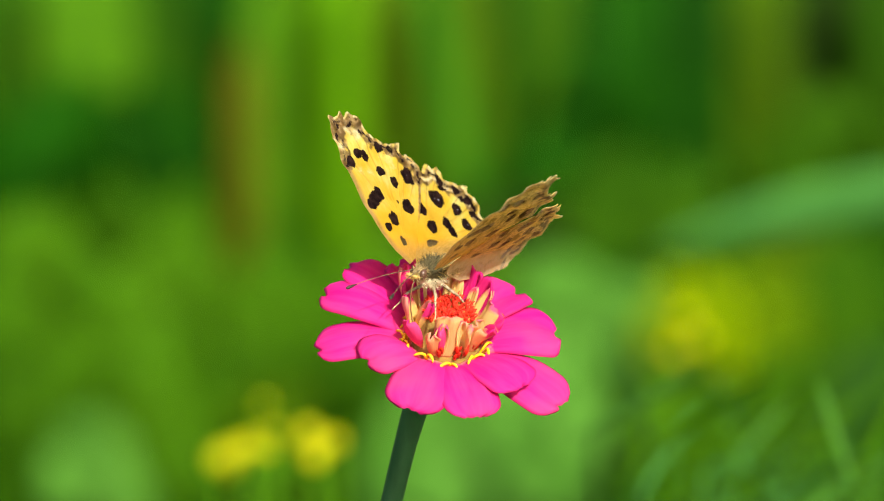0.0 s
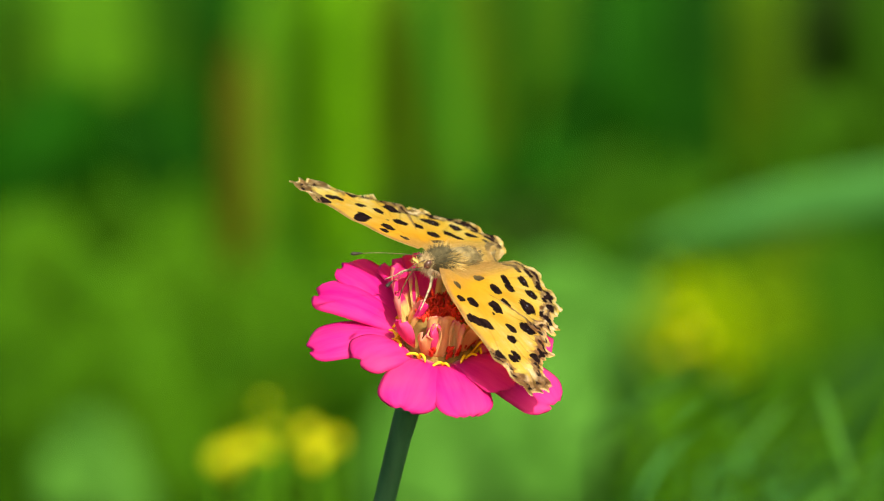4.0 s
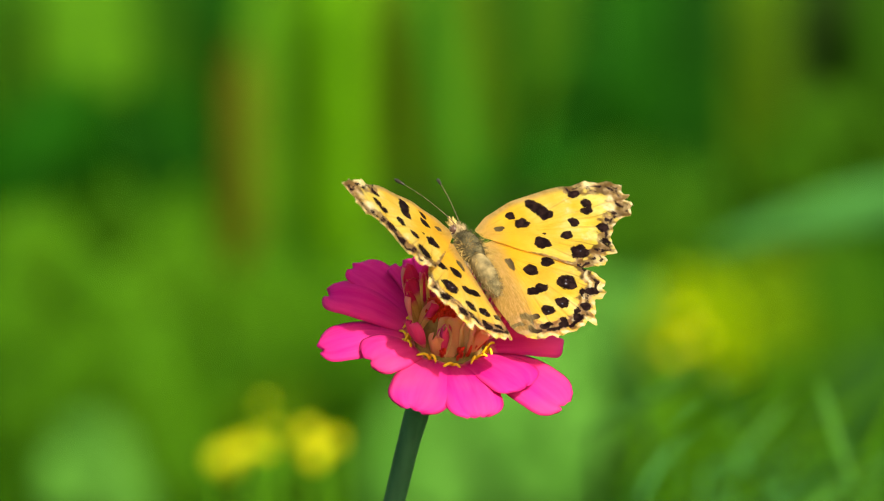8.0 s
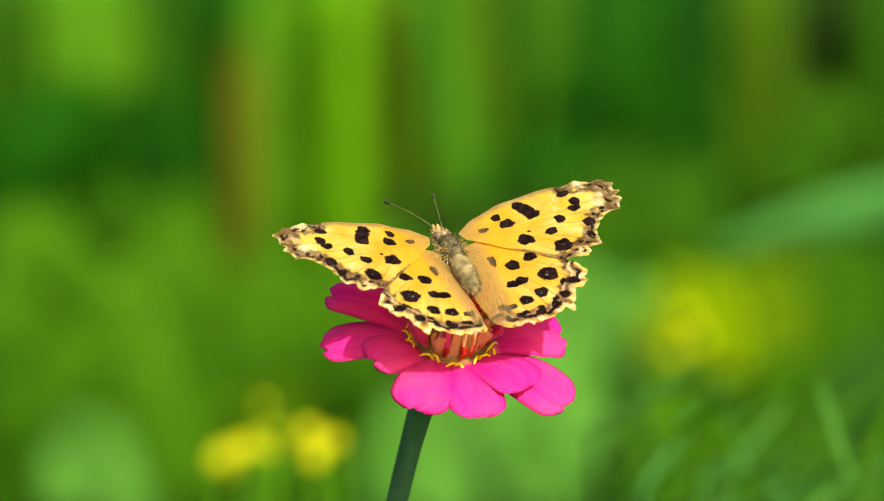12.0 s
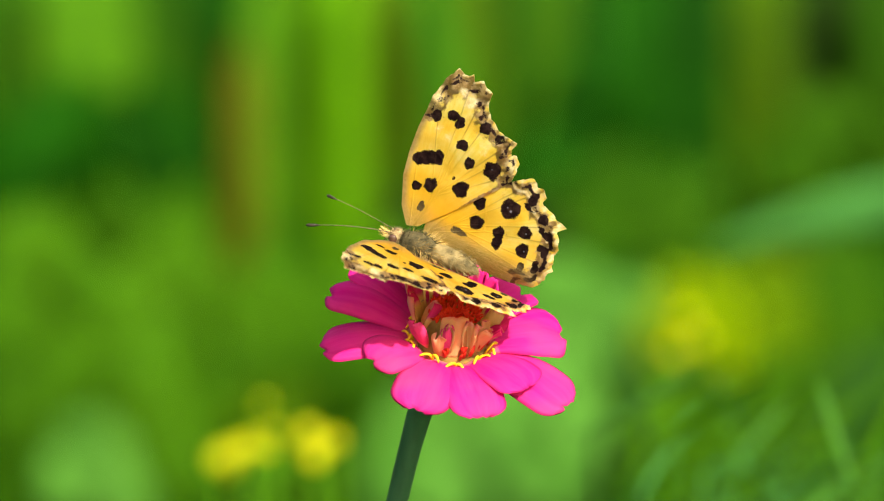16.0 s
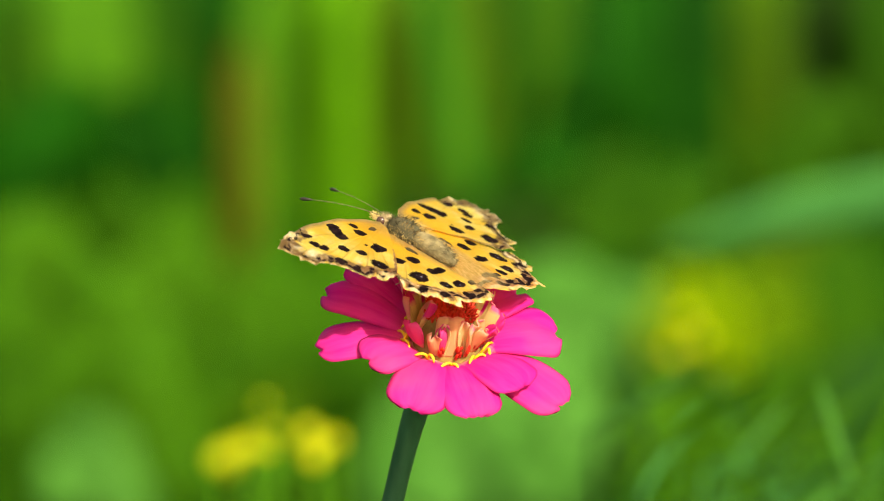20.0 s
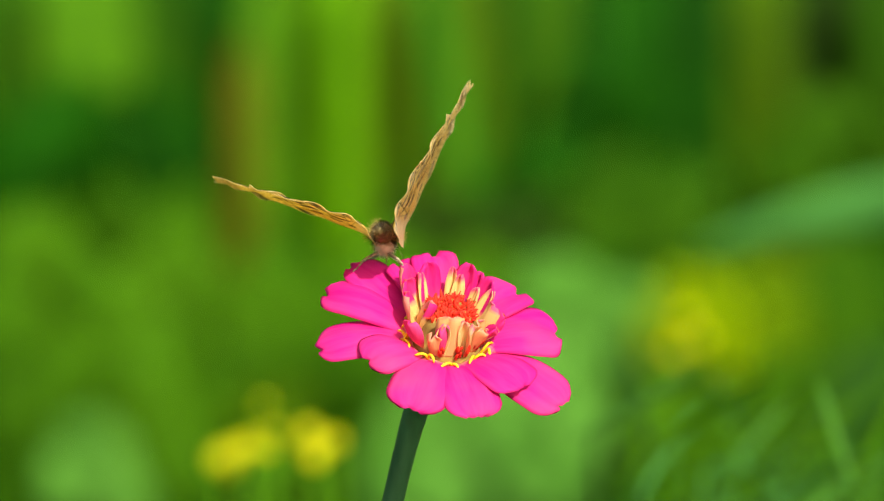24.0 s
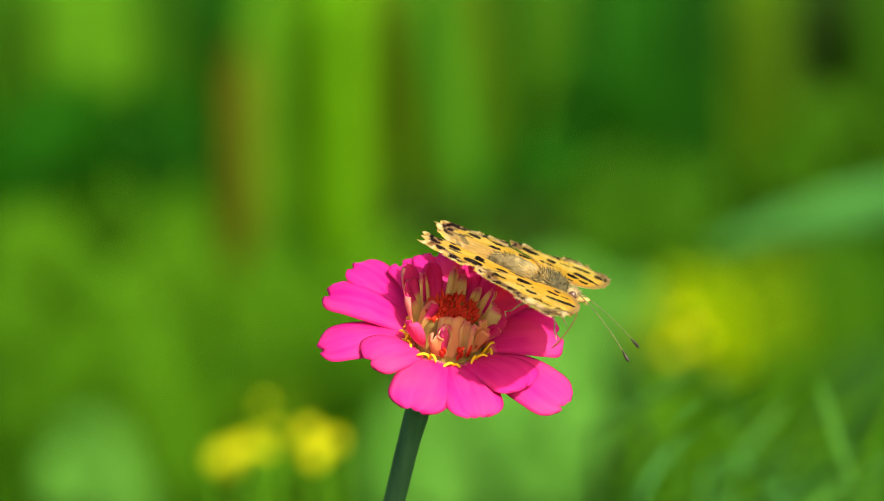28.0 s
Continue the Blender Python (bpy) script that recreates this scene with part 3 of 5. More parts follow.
# the darkest weeds from here on are painted shade low in the meadow
broad_weed((0.071, 1.514, 0.124), (0.0116, 0.0162), 5, 0.0301, 0.0139, 80, MAT_PAINTED_SHADE, "broad-leaved weed with its shade put into the dark green")
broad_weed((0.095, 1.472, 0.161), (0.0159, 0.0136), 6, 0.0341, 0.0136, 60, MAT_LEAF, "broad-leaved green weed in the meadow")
broad_weed((0.123, 1.538, 0.134), (0.0140, 0.0140), 5, 0.0327, 0.0140, 60, MAT_PAINTED_SHADE, "broad-leaved weed with its shade put into the dark green")
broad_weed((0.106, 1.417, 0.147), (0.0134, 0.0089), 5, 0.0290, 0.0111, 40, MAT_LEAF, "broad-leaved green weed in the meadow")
broad_weed((0.163, 1.537, 0.132), (0.0140, 0.0117), 5, 0.0304, 0.0140, 40, MAT_PAINTED_SHADE, "broad-leaved weed with its shade put into the dark green")
broad_weed((0.142, 1.503, 0.159), (0.0138, 0.0115), 5, 0.0299, 0.0138, 60, MAT_WOOD, "broad-leaved green weed in the meadow")
broad_weed((0.172, 1.473, 0.165), (0.0114, 0.0159), 5, 0.0318, 0.0136, 80, MAT_BLUISH, "broad-leaved green weed in the meadow")
broad_weed((0.143, 1.437, 0.143), (0.0180, 0.0112), 6, 0.0337, 0.0135, 40, MAT_WOOD, "broad-leaved green weed in the meadow")
long_leaf(((0.049, 0.502, 0.418), (0.055, 0.505, 0.426), (0.061, 0.507, 0.434)), 0.0019, MAT_WOOD, "slender green arching grass leaf")
long_leaf(((0.066, 0.615, 0.374), (0.061, 0.620, 0.390), (0.049, 0.622, 0.400)), 0.0024, MAT_LEAF, "slender green arching grass leaf")
long_leaf(((0.097, 0.551, 0.429), (0.113, 0.553, 0.436), (0.126, 0.555, 0.440)), 0.0020, MAT_LEAF, "slender green arching grass leaf")
long_leaf(((0.077, 0.330, 0.484), (0.091, 0.334, 0.498), (0.100, 0.337, 0.508)), 0.0014, MAT_WOOD, "slender green arching grass leaf")
long_leaf(((0.107, 0.410, 0.438), (0.104, 0.413, 0.450), (0.095, 0.414, 0.455)), 0.0012, MAT_WOOD, "slender green arching grass leaf")
long_leaf(((0.041, 0.458, 0.435), (0.049, 0.460, 0.444), (0.053, 0.461, 0.446)), 0.0023, MAT_BLUISH, "slender green arching grass leaf")
long_leaf(((0.089, 0.317, 0.483), (0.093, 0.321, 0.495), (0.099, 0.323, 0.505)), 0.0023, MAT_WOOD, "slender green arching grass leaf")
long_leaf(((0.039, 0.254, 0.496), (0.048, 0.255, 0.501), (0.052, 0.255, 0.503)), 0.0011, MAT_WOOD, "slender green arching grass leaf")
long_leaf(((0.069, 0.509, 0.403), (0.066, 0.513, 0.420), (0.059, 0.516, 0.429)), 0.0016, MAT_LEAF, "slender green arching grass leaf")
long_leaf(((0.094, 0.542, 0.413), (0.112, 0.544, 0.421), (0.131, 0.545, 0.424)), 0.0018, MAT_WOOD, "slender green arching grass leaf")
long_leaf(((0.072, 0.561, 0.419), (0.085, 0.562, 0.425), (0.095, 0.562, 0.422)), 0.0017, MAT_WOOD, "slender green arching grass leaf")
long_leaf(((0.061, 0.609, 0.376), (0.075, 0.612, 0.386), (0.092, 0.613, 0.390)), 0.0015, MAT_PALE, "slender green arching grass leaf")
long_leaf(((0.080, 0.448, 0.445), (0.076, 0.451, 0.454), (0.075, 0.453, 0.461)), 0.0025, MAT_BLUISH, "slender green arching grass leaf")
long_leaf(((0.069, 0.249, 0.490), (0.082, 0.252, 0.500), (0.091, 0.254, 0.509)), 0.0011, MAT_BLUISH, "slender green arching grass leaf")
long_leaf(((0.069, 0.613, 0.399), (0.075, 0.615, 0.407), (0.082, 0.616, 0.409)), 0.0018, MAT_WOOD, "slender green arching grass leaf")
long_leaf(((0.097, 0.475, 0.435), (0.089, 0.477, 0.441), (0.083, 0.477, 0.441)), 0.0013, MAT_BLUISH, "slender green arching grass leaf")
long_leaf(((0.096, 0.426, 0.434), (0.095, 0.429, 0.446), (0.093, 0.432, 0.459)), 0.0012, MAT_LEAF, "slender green arching grass leaf")
long_leaf(((0.069, 0.533, 0.420), (0.076, 0.537, 0.434), (0.081, 0.538, 0.439)), 0.0014, MAT_BLUISH, "slender green arching grass leaf")
long_leaf(((0.068, 0.536, 0.410), (0.076, 0.539, 0.422), (0.089, 0.542, 0.431)), 0.0020, MAT_TEAL, "slender green arching grass leaf")
long_leaf(((0.065, 0.404, 0.460), (0.074, 0.406, 0.470), (0.080, 0.408, 0.476)), 0.0014, MAT_PALE, "slender green arching grass leaf")
long_leaf(((0.066, 0.397, 0.447), (0.076, 0.401, 0.461), (0.082, 0.404, 0.470)), 0.0014, MAT_BLUISH, "slender green arching grass leaf")
long_leaf(((0.042, 0.460, 0.453), (0.047, 0.462, 0.463), (0.053, 0.464, 0.468)), 0.0019, MAT_WOOD, "slender green arching grass leaf")
long_leaf(((0.051, 0.361, 0.463), (0.068, 0.363, 0.473), (0.083, 0.364, 0.478)), 0.0016, MAT_BLUISH, "slender green arching grass leaf")
long_leaf(((0.041, 0.408, 0.451), (0.043, 0.411, 0.460), (0.050, 0.412, 0.465)), 0.0017, MAT_LEAF, "slender green arching grass leaf")
long_leaf(((0.058, 0.574, 0.380), (0.057, 0.579, 0.400), (0.053, 0.583, 0.414)), 0.0028, MAT_WOOD, "slender green arching grass leaf")
long_leaf(((0.097, 0.487, 0.446), (0.106, 0.489, 0.453), (0.109, 0.490, 0.459)), 0.0020, MAT_BLUISH, "slender green arching grass leaf")
long_leaf(((0.064, 0.309, 0.478), (0.081, 0.312, 0.488), (0.093, 0.313, 0.491)), 0.0022, MAT_BLUISH, "slender green arching grass leaf")
long_leaf(((0.063, 0.315, 0.486), (0.062, 0.317, 0.493), (0.057, 0.319, 0.499)), 0.0013, MAT_WOOD, "slender green arching grass leaf")
long_leaf(((0.046, 0.415, 0.436), (0.053, 0.418, 0.444), (0.062, 0.420, 0.452)), 0.0017, MAT_BLUISH, "slender green arching grass leaf")
long_leaf(((0.059, 0.423, 0.435), (0.070, 0.426, 0.445), (0.086, 0.427, 0.450)), 0.0017, MAT_PALE, "slender green arching grass leaf")
long_leaf(((0.108, 0.565, 0.391), (0.114, 0.566, 0.398), (0.119, 0.568, 0.404)), 0.0021, MAT_BLUISH, "slender green arching grass leaf")
long_leaf(((0.079, 0.456, 0.439), (0.071, 0.460, 0.455), (0.060, 0.464, 0.469)), 0.0024, MAT_BLUISH, "slender green arching grass leaf")
long_leaf(((0.045, 0.262, 0.508), (0.056, 0.265, 0.518), (0.069, 0.266, 0.522)), 0.0022, MAT_WOOD, "slender green arching grass leaf")
long_leaf(((0.060, 0.348, 0.481), (0.072, 0.351, 0.492), (0.081, 0.353, 0.499)), 0.0018, MAT_WOOD, "slender green arching grass leaf")
long_leaf(((0.047, 0.327, 0.461), (0.040, 0.331, 0.473), (0.035, 0.334, 0.486)), 0.0011, MAT_WOOD, "slender green arching grass leaf")
long_leaf(((0.079, 0.365, 0.453), (0.087, 0.367, 0.463), (0.098, 0.370, 0.472)), 0.0018, MAT_TEAL, "slender green arching grass leaf")
long_leaf(((0.068, 0.502, 0.426), (0.077, 0.505, 0.436), (0.083, 0.506, 0.442)), 0.0021, MAT_TEAL, "slender green arching grass leaf")
long_leaf(((0.071, 0.545, 0.398), (0.068, 0.548, 0.407), (0.067, 0.550, 0.414)), 0.0021, MAT_TEAL, "slender green arching grass leaf")
long_leaf(((0.079, 0.526, 0.424), (0.096, 0.530, 0.437), (0.109, 0.531, 0.442)), 0.0014, MAT_LEAF, "slender green arching grass leaf")
long_leaf(((0.078, 0.256, 0.494), (0.087, 0.259, 0.504), (0.096, 0.261, 0.511)), 0.0012, MAT_PALE, "slender green arching grass leaf")
long_leaf(((0.067, 0.510, 0.425), (0.071, 0.512, 0.433), (0.076, 0.514, 0.438)), 0.0026, MAT_WOOD, "slender green arching grass leaf")
long_leaf(((0.086, 0.312, 0.486), (0.086, 0.315, 0.497), (0.080, 0.316, 0.503)), 0.0013, MAT_BLUISH, "slender green arching grass leaf")
long_leaf(((0.042, 0.316, 0.480), (0.046, 0.318, 0.488), (0.053, 0.320, 0.495)), 0.0014, MAT_TEAL, "slender green arching grass leaf")
long_leaf(((0.073, 0.424, 0.454), (0.075, 0.427, 0.464), (0.084, 0.429, 0.472)), 0.0012, MAT_WOOD, "slender green arching grass leaf")
long_leaf(((0.069, 0.554, 0.388), (0.083, 0.558, 0.403), (0.092, 0.561, 0.415)), 0.0017, MAT_TEAL, "slender green arching grass leaf")
long_leaf(((0.056, 0.356, 0.473), (0.063, 0.357, 0.477), (0.069, 0.358, 0.479)), 0.0015, MAT_TEAL, "slender green arching grass leaf")
long_leaf(((0.073, 0.522, 0.420), (0.074, 0.525, 0.433), (0.069, 0.529, 0.447)), 0.0024, MAT_PALE, "slender green arching grass leaf")
long_leaf(((0.038, 0.493, 0.425), (0.050, 0.495, 0.433), (0.055, 0.495, 0.433)), 0.0013, MAT_BLUISH, "slender green arching grass leaf")
long_leaf(((0.095, 0.634, 0.373), (0.105, 0.635, 0.379), (0.116, 0.636, 0.383)), 0.0016, MAT_WOOD, "slender green arching grass leaf")
long_leaf(((0.057, 0.506, 0.402), (0.067, 0.510, 0.419), (0.082, 0.512, 0.427)), 0.0021, MAT_WOOD, "slender green arching grass leaf")
long_leaf(((0.085, 0.537, 0.406), (0.102, 0.539, 0.412), (0.120, 0.539, 0.415)), 0.0027, MAT_LEAF, "slender green arching grass leaf")
long_leaf(((0.087, 0.444, 0.418), (0.097, 0.448, 0.433), (0.106, 0.451, 0.446)), 0.0018, MAT_PALE, "slender green arching grass leaf")
long_leaf(((0.037, 0.290, 0.506), (0.047, 0.292, 0.512), (0.054, 0.293, 0.515)), 0.0014, MAT_BLUISH, "slender green arching grass leaf")
long_leaf(((0.096, 0.467, 0.415), (0.092, 0.470, 0.427), (0.093, 0.473, 0.440)), 0.0014, MAT_WOOD, "slender green arching grass leaf")
long_leaf(((0.058, 0.388, 0.448), (0.063, 0.390, 0.455), (0.067, 0.390, 0.458)), 0.0019, MAT_TEAL, "slender green arching grass leaf")
long_leaf(((0.047, 0.382, 0.470), (0.045, 0.385, 0.483), (0.038, 0.389, 0.497)), 0.0016, MAT_BLUISH, "slender green arching grass leaf")
long_leaf(((0.052, 0.411, 0.463), (0.058, 0.413, 0.471), (0.062, 0.413, 0.472)), 0.0026, MAT_TEAL, "slender green arching grass leaf")
long_leaf(((0.040, 0.613, 0.369), (0.054, 0.617, 0.384), (0.066, 0.619, 0.392)), 0.0015, MAT_WOOD, "slender green arching grass leaf")
long_leaf(((0.084, 0.614, 0.390), (0.103, 0.617, 0.401), (0.116, 0.619, 0.407)), 0.0013, MAT_BLUISH, "slender green arching grass leaf")
long_leaf(((0.100, 0.640, 0.362), (0.113, 0.644, 0.377), (0.129, 0.647, 0.389)), 0.0019, MAT_BLUISH, "slender green arching grass leaf")
long_leaf(((0.085, 0.277, 0.496), (0.080, 0.281, 0.509), (0.078, 0.283, 0.517)), 0.0017, MAT_PALE, "slender green arching grass leaf")
long_leaf(((0.029, 0.333, 0.489), (0.042, 0.335, 0.496), (0.054, 0.337, 0.501)), 0.0015, MAT_BLUISH, "slender green arching grass leaf")
long_leaf(((0.066, 0.418, 0.451), (0.076, 0.420, 0.459), (0.093, 0.421, 0.462)), 0.0025, MAT_LEAF, "slender green arching grass leaf")
long_leaf(((0.043, 0.438, 0.427), (0.053, 0.442, 0.441), (0.065, 0.445, 0.454)), 0.0020, MAT_WOOD, "slender green arching grass leaf")
long_leaf(((0.035, 0.314, 0.468), (0.042, 0.316, 0.476), (0.048, 0.317, 0.479)), 0.0016, MAT_BLUISH, "slender green arching grass leaf")
long_leaf(((0.066, 0.328, 0.485), (0.077, 0.331, 0.495), (0.086, 0.333, 0.502)), 0.0017, MAT_WOOD, "slender green arching grass leaf")
long_leaf(((0.076, 0.269, 0.481), (0.072, 0.273, 0.493), (0.066, 0.274, 0.498)), 0.0012, MAT_TEAL, "slender green arching grass leaf")
long_leaf(((0.068, 0.314, 0.467), (0.080, 0.317, 0.479), (0.087, 0.319, 0.484)), 0.0019, MAT_PALE, "slender green arching grass leaf")
long_leaf(((0.043, 0.578, 0.398), (0.059, 0.582, 0.413), (0.073, 0.586, 0.426)), 0.0019, MAT_WOOD, "slender green arching grass leaf")
long_leaf(((0.070, 0.458, 0.447), (0.085, 0.461, 0.457), (0.104, 0.462, 0.463)), 0.0019, MAT_BLUISH, "slender green arching grass leaf")
long_leaf(((0.054, 0.410, 0.449), (0.046, 0.411, 0.456), (0.038, 0.411, 0.454)), 0.0017, MAT_WOOD, "slender green arching grass leaf")
long_leaf(((0.078, 0.551, 0.392), (0.090, 0.554, 0.406), (0.106, 0.557, 0.417)), 0.0020, MAT_TEAL, "slender green arching grass leaf")
yellow_flower((-0.0350, 0.6714, 0.3796), 0.0029)
yellow_flower((-0.0486, 0.6660, 0.3844), 0.0023)
yellow_flower((-0.0288, 0.6413, 0.3952), 0.0024)
yellow_flower((-0.0528, 0.6535, 0.3902), 0.0025)
yellow_flower((-0.0323, 0.6523, 0.3906), 0.0028)
yellow_flower((-0.0488, 0.6781, 0.3813), 0.0029)
yellow_flower((-0.0307, 0.6460, 0.3926), 0.0022)
yellow_flower((-0.0550, 0.6882, 0.3774), 0.0031)
yellow_flower((-0.0333, 0.6854, 0.3761), 0.0032)
yellow_flower((-0.0630, 0.7357, 0.3615), 0.0029)
yellow_flower((-0.0313, 0.6680, 0.3816), 0.0032)
yellow_flower((-0.0496, 0.6705, 0.3818), 0.0022)
yellow_flower((-0.0340, 0.6374, 0.3923), 0.0028)
yellow_flower((-0.0499, 0.6944, 0.3726), 0.0029)
yellow_flower((-0.0387, 0.6536, 0.3919), 0.0020)
yellow_flower((-0.0613, 0.7473, 0.3590), 0.0031)
yellow_flower((-0.0358, 0.6493, 0.3956), 0.0025)
yellow_flower((-0.0583, 0.6642, 0.3811), 0.0025)
yellow_flower((-0.0352, 0.6879, 0.3802), 0.0021)
yellow_flower((-0.0499, 0.6937, 0.3747), 0.0023)
yellow_flower((-0.0503, 0.7406, 0.3761), 0.0014)
yellow_flower((-0.0455, 0.6220, 0.3987), 0.0015)
yellow_flower((-0.0479, 0.6329, 0.3953), 0.0015)
yellow_flower((-0.0443, 0.6518, 0.3946), 0.0016)
yellow_flower((-0.0533, 0.7219, 0.3711), 0.0017)
yellow_flower((-0.0477, 0.7200, 0.3687), 0.0016)
yellow_flower((0.0846, 1.1446, 0.2898), 0.0028)
yellow_flower((0.0895, 1.1425, 0.2822), 0.0028)
yellow_flower((0.0806, 1.1415, 0.2784), 0.0028)
swaying_leaf = long_leaf(((0.237, 1.061, 0.364), (0.153, 1.059, 0.358), (0.081, 1.054, 0.338)), 0.0178, MAT_TEAL, "broad bluish-green arching leaf")


# ---- zinnia ----
FLOWER = Vector((0.00126, -0.0037, 0.60644))  # middle of the flower head
_AX = Vector((0.13, -0.42, 0.90)).normalized()  # the way the flower faces
_E1 = Vector((1, 0, 0)) - _AX * _AX.x
_E1.normalize()
_E2 = _AX.cross(_E1)
ROOT = Vector((-0.035, 0.02, 0.0))  # where the stem leaves the soil


def flower_point(x, y, z):
    """Millimetres in the head's own axes (right, back, along the axis) to the stem's space."""
    return FLOWER - ROOT + (_E1 * x + _E2 * y + _AX * z) * MM


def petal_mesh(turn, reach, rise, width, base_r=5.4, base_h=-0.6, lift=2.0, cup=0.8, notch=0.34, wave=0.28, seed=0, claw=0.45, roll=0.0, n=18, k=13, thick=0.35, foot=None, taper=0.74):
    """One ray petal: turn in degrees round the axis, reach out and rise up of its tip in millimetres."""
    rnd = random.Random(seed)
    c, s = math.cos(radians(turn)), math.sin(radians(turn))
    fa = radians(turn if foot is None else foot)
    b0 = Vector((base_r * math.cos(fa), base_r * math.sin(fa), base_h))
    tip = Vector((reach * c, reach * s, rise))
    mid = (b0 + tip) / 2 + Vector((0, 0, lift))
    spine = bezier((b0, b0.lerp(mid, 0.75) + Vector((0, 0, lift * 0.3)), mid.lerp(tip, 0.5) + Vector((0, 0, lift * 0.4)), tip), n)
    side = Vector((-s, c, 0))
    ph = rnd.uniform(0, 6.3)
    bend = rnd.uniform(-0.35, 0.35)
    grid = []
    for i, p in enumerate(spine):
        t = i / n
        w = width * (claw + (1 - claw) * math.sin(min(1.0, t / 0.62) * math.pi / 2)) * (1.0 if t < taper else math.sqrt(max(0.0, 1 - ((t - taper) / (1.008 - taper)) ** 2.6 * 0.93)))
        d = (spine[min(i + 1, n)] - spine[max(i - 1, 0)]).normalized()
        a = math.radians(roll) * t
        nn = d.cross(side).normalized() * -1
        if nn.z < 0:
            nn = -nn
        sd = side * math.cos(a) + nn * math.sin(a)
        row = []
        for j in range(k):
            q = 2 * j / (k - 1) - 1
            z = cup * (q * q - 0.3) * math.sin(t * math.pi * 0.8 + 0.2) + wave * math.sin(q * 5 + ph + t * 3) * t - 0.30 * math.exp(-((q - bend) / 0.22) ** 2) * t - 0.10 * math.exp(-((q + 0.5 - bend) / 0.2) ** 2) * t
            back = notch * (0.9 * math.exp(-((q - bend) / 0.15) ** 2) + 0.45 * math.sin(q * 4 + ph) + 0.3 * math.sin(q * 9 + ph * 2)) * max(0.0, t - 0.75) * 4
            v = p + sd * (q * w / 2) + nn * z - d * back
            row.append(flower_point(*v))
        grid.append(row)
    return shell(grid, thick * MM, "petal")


zinnia = tagged(new("zinnia"), "magenta-pink zinnia in full bloom on an upright green stem", "flower")
zinnia.location = ROOT

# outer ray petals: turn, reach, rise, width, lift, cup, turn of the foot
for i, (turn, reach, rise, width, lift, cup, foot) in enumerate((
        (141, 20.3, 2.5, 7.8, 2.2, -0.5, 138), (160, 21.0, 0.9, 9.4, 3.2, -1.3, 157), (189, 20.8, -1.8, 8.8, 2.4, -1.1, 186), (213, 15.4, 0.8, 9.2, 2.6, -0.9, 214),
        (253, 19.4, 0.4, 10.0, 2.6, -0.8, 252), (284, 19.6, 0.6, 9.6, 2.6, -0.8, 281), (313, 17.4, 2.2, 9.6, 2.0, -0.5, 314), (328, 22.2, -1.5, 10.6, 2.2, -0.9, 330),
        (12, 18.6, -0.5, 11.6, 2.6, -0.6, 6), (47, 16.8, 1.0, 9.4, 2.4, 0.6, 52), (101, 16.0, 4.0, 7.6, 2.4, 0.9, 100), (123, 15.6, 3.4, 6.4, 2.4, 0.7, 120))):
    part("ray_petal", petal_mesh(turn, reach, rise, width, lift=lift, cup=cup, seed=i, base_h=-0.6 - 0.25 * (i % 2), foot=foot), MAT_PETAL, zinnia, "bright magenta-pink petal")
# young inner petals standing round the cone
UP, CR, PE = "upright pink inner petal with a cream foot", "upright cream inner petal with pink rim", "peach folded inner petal"
